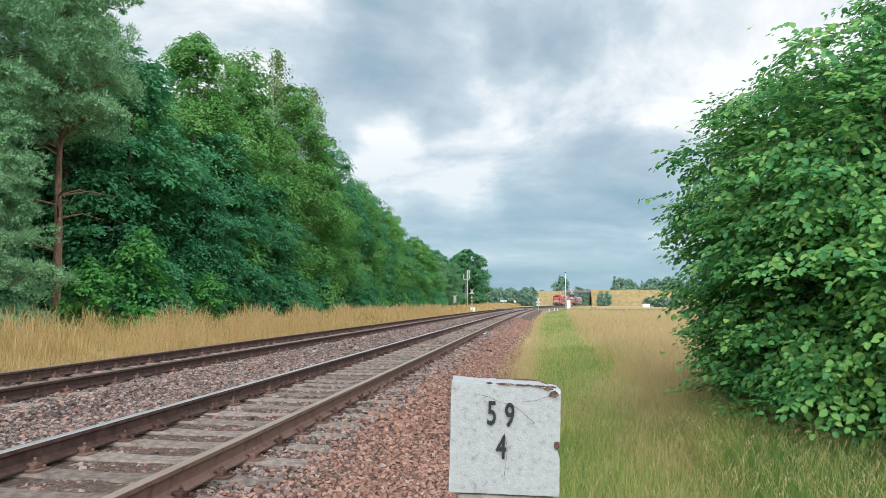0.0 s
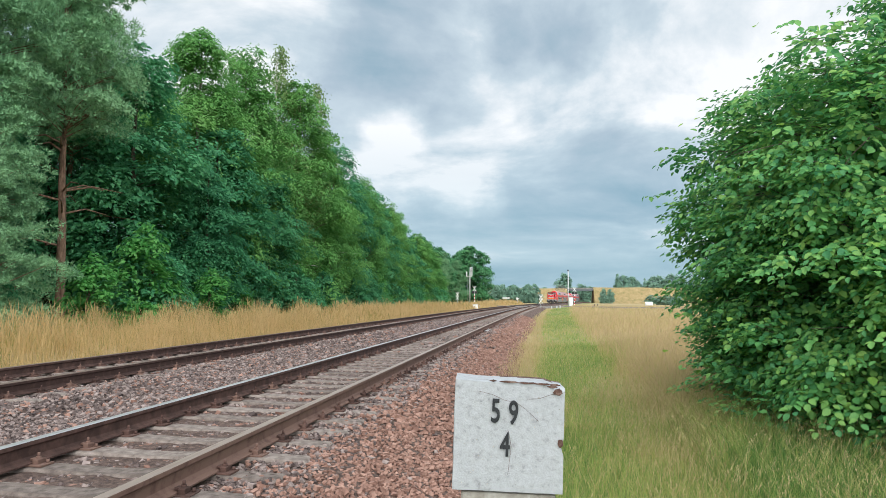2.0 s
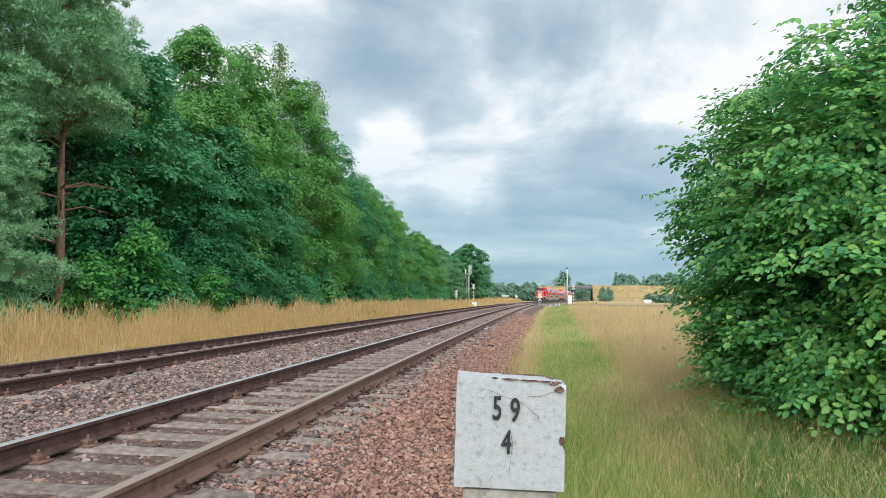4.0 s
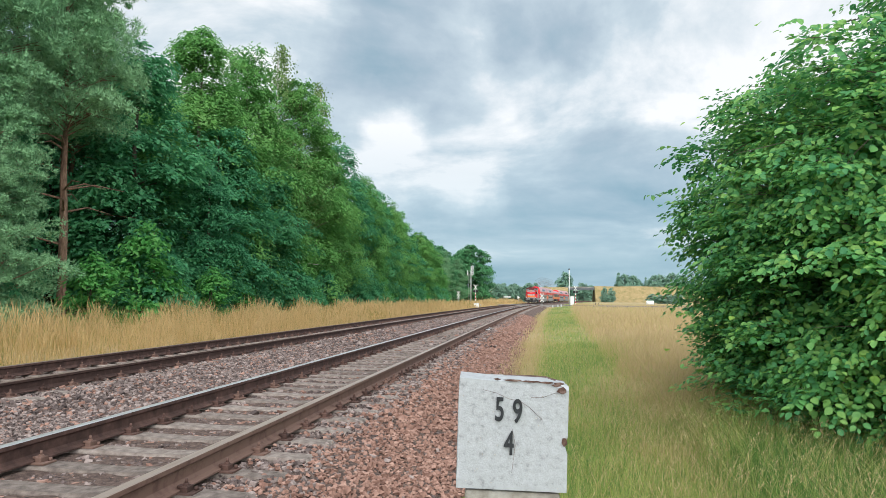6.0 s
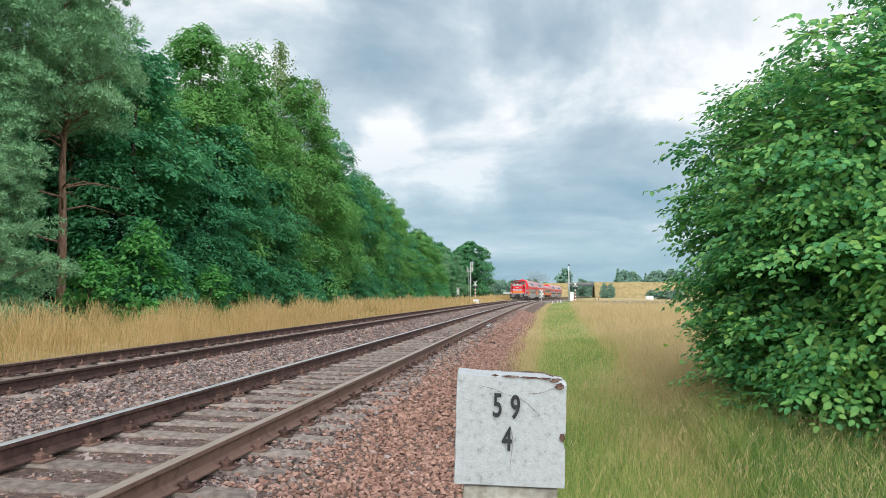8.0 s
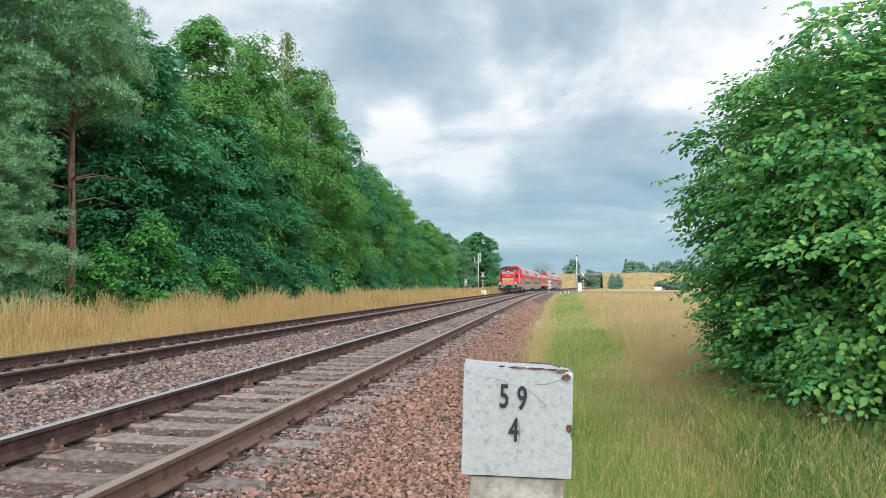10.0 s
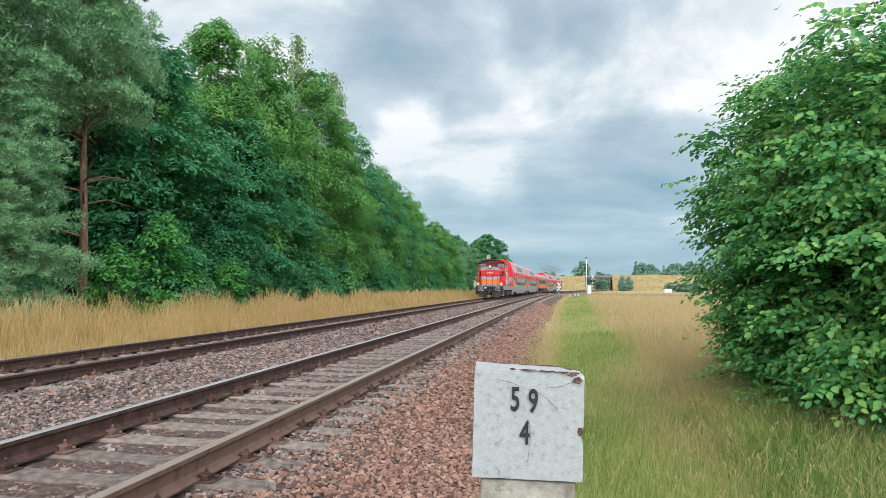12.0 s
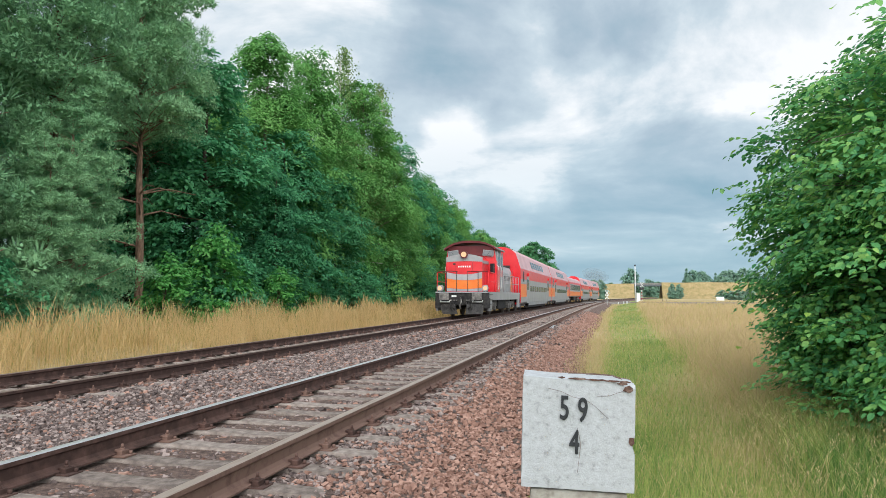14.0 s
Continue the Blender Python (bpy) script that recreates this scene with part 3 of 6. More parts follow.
def make_ballast():
    rng = np.random.default_rng(7)
    for name, seed, n, y0, y1, smin, smax, sides in (("behind", 4, 7000, -7.5, 0.6, 0.03, 0.06, 12), ("near", 1, 60000, 0.6, 7.5, 0.012, 0.031, 12), ("mid", 2, 44000, 7.5, 19, 0.018, 0.042, 12), ("far", 3, 40000, 19, 60, 0.03, 0.06, 12)):
        v, y, z = scatter(rng, n, -9.7, -0.55, y0, y1, 0.02)
        size = rng.uniform(smin, smax, len(v)) * np.where(rng.random(len(v)) < 0.1, 1.3, 1)
        p = np.stack([v + bend(y), y, z + size * rng.uniform(-0.1, 0.55, len(v))], 1)
        red = rng.random(len(v)) < np.clip(0.12 + 0.85 * smooth(-2.3, -1.4, v) + 0.15 * np.exp(-((v - C1) / 0.8) ** 2) * (y < 9), 0, 0.97)
        rocks("ballast_stones", seed, p, size, [M_STONE_GREY, M_STONE_RED], BED, red.astype(int), sides)


make_ballast()


def loose_stones():
    """The stones lying on top nearest to the marker, each by itself."""
    rnd = random.Random(17)
    kinds = []
    for k in range(8):
        bm = bmesh.new()
        bmesh.ops.create_cube(bm, size=1.25)
        bmesh.ops.triangulate(bm, faces=bm.faces)
        for v in bm.verts:
            v.co = v.co * rnd.uniform(0.55, 1.2) + Vector([rnd.gauss(0, 0.12) for _ in range(3)])
        me = bpy.data.meshes.new("stone")
        bm.to_mesh(me)
        bm.free()
        me.materials.append(M_STONE_RED if k < 6 else M_STONE_GREY)
        kinds.append(me)
    for k in range(290):
        v, y = rnd.uniform(-1.95, -0.62), rnd.uniform(1.75, 5.2)
        s = rnd.uniform(0.014, 0.028)
        st = new("stone", rnd.choice(kinds))
        st.parent = BED
        st.matrix_basis = pose(v, y, float(bed_z(v)) + s * 0.75, rnd.uniform(0, 360), rnd.uniform(0, 360), rnd.uniform(0, 360)) @ Matrix.Diagonal((s * rnd.uniform(0.7, 1.3), s, s * rnd.uniform(0.6, 1.0), 1))


loose_stones()


def paper_scraps():
    """Torn white paper beside the rail."""
    rnd = random.Random(23)
    for k in range(6):
        bm = bmesh.new()
        bmesh.ops.create_grid(bm, x_segments=4, y_segments=4, size=0.06)
        for v in bm.verts:
            v.co = Vector((v.co.x * rnd.uniform(0.8, 1.2), v.co.y * rnd.uniform(0.8, 1.2), 0.03 + 0.03 * noise.noise(v.co * 18 + Vector((k, 0, 0)))))
        bmesh.ops.solidify(bm, geom=bm.faces[:], thickness=0.002)
        v, y = -2.27 + rnd.uniform(-0.05, 0.06), 29.0 + k * 0.4
        ob = tagged(mesh_object("paper_scrap", bm, M_PAINT_WHITE), "crumpled scrap of white paper on the ballast", "litter", "scraps by the rail")
        ob.matrix_basis = pose(v, y, -0.19, rnd.uniform(-25, 25), rnd.uniform(-25, 25), rnd.uniform(0, 360))


paper_scraps()


# ---- grass ----
def blades(name, label, pts, height, width, lean, dry, seed, parent=None, ears=0.0):
    """Grass stalks that bend over; some carry an ear."""
    rng = np.random.default_rng(seed)
    n = len(pts)
    a, b = rng.uniform(0, 2 * np.pi, n), rng.uniform(0, 2 * np.pi, n)
    side = np.stack([np.cos(a), np.sin(a), 0 * a], 1)
    over = np.stack([np.cos(b), np.sin(b), 0 * b], 1) * (lean * height * rng.uniform(0.2, 1.3, n))[:, None]
    up = np.array([0, 0, 1.0])
    w = width[:, None]
    h = height[:, None]
    P = pts
    mid = P + over * 0.3 + up * h * 0.55
    tip = P + over + up * h * 0.97
    ear = (rng.random(n) < ears)[:, None]
    tipw = np.where(ear, w * 1.35, 0.12 * w)
    dry = dry + np.where(ear[:, 0], 0.4, 0.0)
    neck = P + over * 0.78 + up * h * 0.84
    stemw = np.where(ear, 0.45 * w, w)
    V = np.stack([P - side * stemw, P + side * stemw, mid - side * stemw * 0.7, mid + side * stemw * 0.7, neck - side * np.where(ear, tipw * 1.2, stemw * 0.4), neck + side * np.where(ear, tipw * 1.2, stemw * 0.4), tip], 1).reshape(-1, 3)
    i = np.arange(n) * 7
    q1 = np.stack([i, i + 1, i + 3, i + 2], 1)
    q2 = np.stack([i + 2, i + 3, i + 5, i + 4], 1)
    t = np.stack([i + 4, i + 5, i + 6], 1)
    flat = np.concatenate([q1, q2, t], 1).ravel()
    sizes = np.tile([4, 4, 3], n)
    ob = raw_mesh(name, V, flat, sizes, M_VERGE if name == "verge_grass" else M_GRASS, np.repeat(dry, 7), parent)
    return tagged(ob, label, "grass", kind="stuff")


def panicles(name, label, pts, height, seed):
    """Thin arching stalks, each with a nodding head of small spikelets."""
    rng = np.random.default_rng(seed)
    n = len(pts)
    b = rng.normal(0.6, 1.1, n)
    lean = np.stack([np.cos(b), np.sin(b), 0 * b], 1) * (height * rng.uniform(0.15, 0.7, n))[:, None]
    a = rng.uniform(0, 2 * np.pi, n)
    side = np.stack([np.cos(a), np.sin(a), 0 * a], 1)
    up = np.array([0, 0, 1.0])

    def at(f):
        return pts + lean * f ** 2.2 + up * (height * (f - 0.22 * f ** 4))[:, None]
    V, F, S, base = [], [], [], 0
    fs = [0.0, 0.4, 0.7, 0.88, 1.0]
    rows = [np.stack([at(f) - side * 0.0011 * (1.2 - f), at(f) + side * 0.0011 * (1.2 - f)], 1) for f in fs]
    V.append(np.stack(rows, 1).reshape(-1, 3))
    i = (np.arange(n) * 10)[:, None]
    F.append((i + np.array([[0, 1, 3, 2, 2, 3, 5, 4, 4, 5, 7, 6, 6, 7, 9, 8]])).ravel())
    S.append(np.full(n * 4, 4))
    base = n * 10
    for k in range(11):
        f = 0.70 + 0.30 * k / 10
        c = at(f)
        out = rng.normal(0, 1, (n, 3)) * np.array([1, 1, 0.5])
        out /= np.linalg.norm(out, axis=1)[:, None]
        ln = (0.012 + 0.02 * math.sin(math.pi * (k + 1) / 12)) * rng.uniform(0.6, 1.4, (n, 1))
        tip = c + (out * 0.7 + up * 0.5 + lean * 0.8) * ln
        w = np.cross(out, up) * 0.0024
        V.append(np.stack([c, (c + tip) / 2 - w, tip, (c + tip) / 2 + w], 1).reshape(-1, 3))
        F.append((base + (np.arange(n) * 4)[:, None] + np.array([[0, 1, 2, 3]])).ravel())
        S.append(np.full(n, 4))
        base += n * 4
    V = np.concatenate(V)
    ob = raw_mesh(name, V, np.concatenate(F), np.concatenate(S), M_GRASS, np.full(len(V), 0.85))
    return tagged(ob, label, "grass", kind="stuff")


def make_grass():
    rng = np.random.default_rng(11)

    def spread(n, x0, x1, y0, y1, dense=lambda x, y: 1.0, follow=True):
        x, y = rng.uniform(x0, x1, n), rng.uniform(y0, y1, n)
        keep = rng.random(n) < dense(x, y)
        x, y = x[keep], y[keep]
        x = x + (bend(y) if follow else 0)
        return np.stack([x, y, ground_z(x, y) - 0.01], 1)

    def tall(p):
        v = p[:, 0] - bend(p[:, 1]) * 0.8
        centre, half = 0.55 + 0.012 * p[:, 1], 0.8 + 0.006 * p[:, 1]
        path = 1 - smooth(half * 0.8, half * 1.4, np.abs(v - centre))
        high = 0.44 + 0.18 * smooth(5, 11, p[:, 1])
        low = smooth(-0.3, 0.7, v) * 0.65 + 0.35
        low = low * (1 - 0.45 * np.exp(-((p[:, 0] - 4.6) ** 2 + (p[:, 1] - 6.0) ** 2) / 7.0))
        return low * (1 - path) * (high + 0.1 * ripple(p[:, 0] * 2, p[:, 1] * 2)) + path * 0.17

    # meadow beside the path
    near_shade = lambda x, y: np.where(y < 8, smooth(-0.62, -0.35, x), 0.15 + 0.85 * smooth(-1.15, -0.45, x)) * (x > -1.2)
    for k, (n, x0, x1, y0, y1, w, ears, grow) in enumerate(((38000, -0.62, 8, -7, 1.2, 0.004, 0.1, 0.85), (98000, -0.62, 7.0, 1.2, 9.5, 0.0022, 0.14, 0.9), (80000, -1.0, 14, 9.5, 26, 0.0036, 0.16, 1.0), (60000, -1.0, 34, 26, 75, 0.009, 0.12, 0.95), (40000, -1.0, 75, 75, 175, 0.03, 0.05, 0.8))):
        p = spread(n, x0, x1, y0, y1, near_shade)
        h = tall(p) * rng.uniform(0.5, 1.2, len(p)) * grow
        d = dryness(p[:, 0], p[:, 1]) + rng.normal(0, 0.12, len(p)) - 0.1 * (1 - smooth(6, 11, p[:, 1]))
        blades("meadow_grass", "uncut meadow grass, golden ears over green blades", p, h, np.full(len(p), w) * rng.uniform(0.6, 1.3, len(p)), 0.45, d, 20 + k, None, ears)
    # pale panicles standing over the near grass, in tufts
    q = spread(460, 0.75, 6.0, 2.4, 13.0)
    p = np.repeat(q, 8, 0) + np.concatenate([rng.normal(0, 0.16, (len(q) * 8, 2)), np.zeros((len(q) * 8, 1))], 1)
    panicles("panicle_grass", "slender pale grass panicles arching over the green meadow", p, rng.uniform(0.34, 0.78, len(p)), 72)
    # long arching blades in tufts, half dry
    q = spread(1500, 0.3, 6.4, 2.0, 12.0, near_shade)
    p = np.repeat(q, 9, 0) + np.concatenate([rng.normal(0, 0.07, (len(q) * 9, 2)), np.zeros((len(q) * 9, 1))], 1)
    blades("arching_grass", "long pale green grass blades arching over the meadow", p, tall(p) * rng.uniform(0.9, 1.6, len(p)), np.full(len(p), 0.0021), 0.95, np.clip(dryness(p[:, 0], p[:, 1]), 0.2, 0.7) + rng.normal(0.05, 0.15, len(p)), 73)
    # strip of dry grass along the woods
    for k, (n, y0, y1, w) in enumerate(((9000, -8, 2, 0.010), (84000, 2, 32, 0.0034), (60000, 32, 80, 0.009), (26000, 80, 200, 0.03))):
        p = spread(n, -14.3, -9.35, y0, y1, lambda x, y: (0.55 + 0.45 * np.sin(x * 3.1 + np.sin(y * 2.3) * 2) * np.sin(y * 1.9 + x)) * (1 - 0.4 * smooth(-12.5, -14.3, x)))
        v = p[:, 0] - bend(p[:, 1])
        h = (0.5 + 0.36 * smooth(-9.4, -11, v)) * rng.uniform(0.45, 1.35, len(p)) * (1 + 0.25 * ripple(p[:, 0] * 2.2, p[:, 1] * 1.7))
        d = dryness(p[:, 0], p[:, 1]) + rng.normal(-0.04, 0.24, len(p))
        clump = 0.62 + 0.5 * np.abs(np.sin(p[:, 1] * 1.35 + np.sin(p[:, 0] * 1.9) * 1.7) * np.sin(p[:, 1] * 0.47 + p[:, 0] * 1.1 + 1)) + 0.25 * (np.sin(p[:, 1] * 4.1 + p[:, 0] * 2.7) > 0.4)
        h = h * 0.92 * clump * (1 - 0.5 * smooth(75, 95, p[:, 1]) * smooth(-11.2, -10.4, v))
        d = d - 0.5 * (rng.random(len(p)) < 0.22) + 0.25 * (clump - 0.9)
        blades("verge_grass", "tall dry golden grass with ears along the woods", p, h, np.full(len(p), w) * rng.uniform(0.6, 1.3, len(p)), 0.3, d, 40 + k, None, 0.5)


make_grass()


# ---- trees ----
def needle_cloud(rng, centres, radii, per, size, narrow):
    """Pine boughs: eight tufts on each, a body of short bunches with single needles bristling out of it."""
    tufts = 8
    r = np.repeat(radii, tufts)[:, None]
    m = len(centres) * tufts
    a, q = rng.uniform(0, 2 * np.pi, m)[:, None], (rng.random(m) ** 0.5)[:, None]
    c = np.repeat(centres, tufts, 0) + np.concatenate([np.cos(a) * q, np.sin(a) * q, rng.normal(0, 0.15, (m, 1)) - 0.3 * q ** 2], 1) * r
    k = per // (2 * tufts)
    n = m * k

    def ways(lift):
        d = rng.normal(0, 1, (n, 3)) + np.array([0, 0, lift])
        return d / np.linalg.norm(d, axis=1)[:, None]
    tr = np.repeat(r * rng.uniform(0.26, 0.42, (m, 1)), k, 0)
    C = np.repeat(c, k, 0)
    # bunches that lie round the tuft
    d = ways(0.3)
    P = C + d * tr * rng.uniform(0.5, 0.95, (n, 1)) * np.array([1, 1, 0.7])
    nor = d + rng.normal(0, 0.2, (n, 3)) + np.array([0, 0, 0.3])
    nor /= np.linalg.norm(nor, axis=1)[:, None]
    t = np.cross(nor, rng.normal(0, 1, (n, 3)))
    t /= np.linalg.norm(t, axis=1)[:, None] + 1e-9
    s = np.cross(nor, t)
    L = (size * rng.uniform(0.6, 1.3, n))[:, None]
    W = L * narrow * 0.5
    V = np.stack([P - t * L * 0.5, P - s * W, P + s * W, P + t * L * 0.5], 1).reshape(-1, 3)
    i = np.arange(n) * 4
    F = np.stack([i, i + 2, i + 3, i, i + 3, i + 1], 1).ravel()
    # needles that stand out
    d = ways(0.6)
    root = C + d * tr * 0.45
    tip = C + d * tr * rng.uniform(0.95, 1.3, (n, 1)) + np.array([0, 0, 0.03])
    w = np.cross(d, rng.normal(0, 1, (n, 3)))
    w = w / (np.linalg.norm(w, axis=1)[:, None] + 1e-9) * 0.016
    V1 = np.stack([root - w, root + w, tip], 1).reshape(-1, 3)
    return np.concatenate([V, V1]), np.concatenate([F, np.arange(n * 3) + len(V)]), np.full(n * 3, 3)


def leaf_cloud(rng, centres, radii, per, size, droop=0.0, flat=0.65, up=0.6, narrow=0.62):
    """Boughs: domed, tilted plates of folded leaves that lie like shingles, with gaps of shade between them."""
    n = len(centres) * per
    c = np.repeat(centres, per, 0)
    r = np.repeat(radii, per)[:, None]
    swing = rng.normal(0, 0.55, len(centres))
    ang = np.arctan2(centres[:, 1], centres[:, 0]) + swing
    out = np.repeat(np.stack([np.cos(ang), np.sin(ang), 0 * ang], 1), per, 0)
    side = np.stack([-out[:, 1], out[:, 0], 0 * out[:, 0]], 1)
    rho = (rng.random(n) ** 0.5)[:, None]
    phi = rng.uniform(0, 2 * np.pi, n)[:, None]
    # the rim is fingered, like twigs that reach out of the bough
    lobe = 0.78 + 0.3 * np.sin(phi * 5 + np.repeat(rng.uniform(0, 6, len(centres)), per)[:, None])
    u, v = rho * np.cos(phi) * lobe, rho * np.sin(phi) * 0.85 * lobe
    lift = rng.normal(0, 0.32, n)[:, None] * flat - 0.42 * rho ** 2 - 0.22 * u - droop * rng.random(n)[:, None]
    up_axis = np.array([0, 0, 1.0])
    P = c + (out * u + side * v + up_axis * lift) * r
    nor = up_axis * (up + 0.35) + out * (0.35 + 0.55 * u) + side * 0.55 * v + rng.normal(0, 0.27, (n, 3))
    nor /= np.linalg.norm(nor, axis=1)[:, None]
    t = out * (0.6 + u) + side * v * 1.2 - up_axis * 0.25 + rng.normal(0, 0.6, (n, 3))
    t -= nor * (t * nor).sum(1)[:, None]
    t /= np.linalg.norm(t, axis=1)[:, None] + 1e-9
    s = np.cross(nor, t)
    L = (size * rng.uniform(0.6, 1.3, n))[:, None]
    W = L * narrow * 0.5
    fold = nor * L * 0.12
    V = np.stack([P - t * L * 0.5, P - s * W + fold - t * L * 0.08, P + s * W + fold - t * L * 0.08, P + t * L * 0.5 - nor * L * 0.1], 1).reshape(-1, 3)
    i = np.arange(n) * 4
    F = np.stack([i, i + 2, i + 3, i, i + 3, i + 1], 1).ravel()
    return V, F, np.full(n * 2, 3)


def make_tree(name, label, category, leaf, bark, height, radius, base, seed, clusters, per, size, shape, limbs=14, trunk=0.16, flat=0.65, droop=0.0, up=0.6, spread_r=0.75, narrow=0.62):
    """Tapered trunk, limbs to the foliage, and a crown of leaf clumps with gaps."""
    rng = np.random.default_rng(seed)
    root = tagged(new(name), label, category)
    bm = bmesh.new()
    top = height * 0.93
    zs = np.linspace(-0.3, top, 12)
    wob = rng.normal(0, 0.05, (12, 2)).cumsum(0)
    axis = np.stack([wob[:, 0], wob[:, 1], zs], 1)
    tube(bm, [tuple(p) for p in axis], [trunk * (1 - 0.9 * max(z, 0) / top) + 0.015 for z in zs], 9)
    cs, rs = [], []
    while len(cs) < clusters:
        f = rng.random()
        z = base + (height - base) * f
        env = shape(f) * radius
        a = rng.uniform(0, 2 * np.pi)
        bulge = 0.78 + 0.32 * math.sin(a * 3 + seed + f * 7) * math.sin(a * 2 - f * 9 + seed * 2)
        q = rng.random() ** 0.4 * env * bulge
        if rng.random() > (env / radius) * 0.8 + 0.25:
            continue
        cs.append((q * math.cos(a), q * math.sin(a), z))
        rs.append(spread_r * rng.uniform(0.6, 1.35) * (1.1 - 0.3 * f ** 3))
    cs = np.array(cs)
    for k in rng.choice(len(cs), min(limbs, len(cs)), replace=False):
        e = cs[k]
        z0 = max(min(e[2] - 0.35 * math.hypot(e[0], e[1]) - 0.3, top * 0.9), base * 0.55)
        s = np.array([np.interp(z0, zs, axis[:, 0]), np.interp(z0, zs, axis[:, 1]), z0])
        m = (s + e) / 2 + rng.normal(0, 0.12, 3) + np.array([0, 0, 0.12])
        r = max(0.018, trunk * 0.32 * (1 - z0 / height))
        tube(bm, [tuple(s), tuple(m), tuple(e)], [r, r * 0.7, r * 0.25], 5, caps=False)
    if base > 3:
        for k in range(16):
            z0 = rng.uniform(base * 0.4, base * 1.1)
            a, ln = rng.uniform(0, 2 * np.pi), rng.uniform(0.8, 3.0)
            e = Vector((math.cos(a), math.sin(a), 0))
            p0 = Vector((float(np.interp(z0, zs, axis[:, 0])), float(np.interp(z0, zs, axis[:, 1])), z0))
            tube(bm, [p0, p0 + e * ln * 0.5 + Vector((0, 0, 0.25)), p0 + e * ln + Vector((0, 0, 0.1))], [0.045, 0.03, 0.012], 5, caps=False)
    part("trunk", bm, bark, root)
    V, F, S = needle_cloud(rng, cs, np.array(rs), per, size, narrow) if leaf is L_PINE else leaf_cloud(rng, cs, np.array(rs), per, size, droop, flat, up, narrow)
    raw_mesh("crown", V, F, S, leaf, None, root)
    return root


def round_crown(f):
    return math.sin(math.pi * min(1, 0.12 + 0.88 * f) ** 0.85) ** 0.6 if f < 0.99 else 0.1


def tall_crown(f):
    return (0.75 + 0.25 * math.sin(f * 5)) * (1 - f ** 3.2) + 0.08


def broad_crown(f):
    return (0.72 + 0.28 * math.sin(f * 4.2 + 0.3)) * (1 - max(0.0, (f - 0.45) / 0.6) ** 3.2) + 0.12


def pine_crown(f):
    return 0.9 * (1 - f ** 2.2) ** 0.7 * (0.65 + 0.35 * math.sin(f * 21) ** 2) + 0.1


def needle_tree(seed, h, base, label):
    return make_tree("pine_tree", label, "tree", L_PINE, M_BARK_PINE, h, 3.1, base, seed, 165, 448, 0.12, pine_crown, 110, 0.17, spread_r=0.9, narrow=0.6)


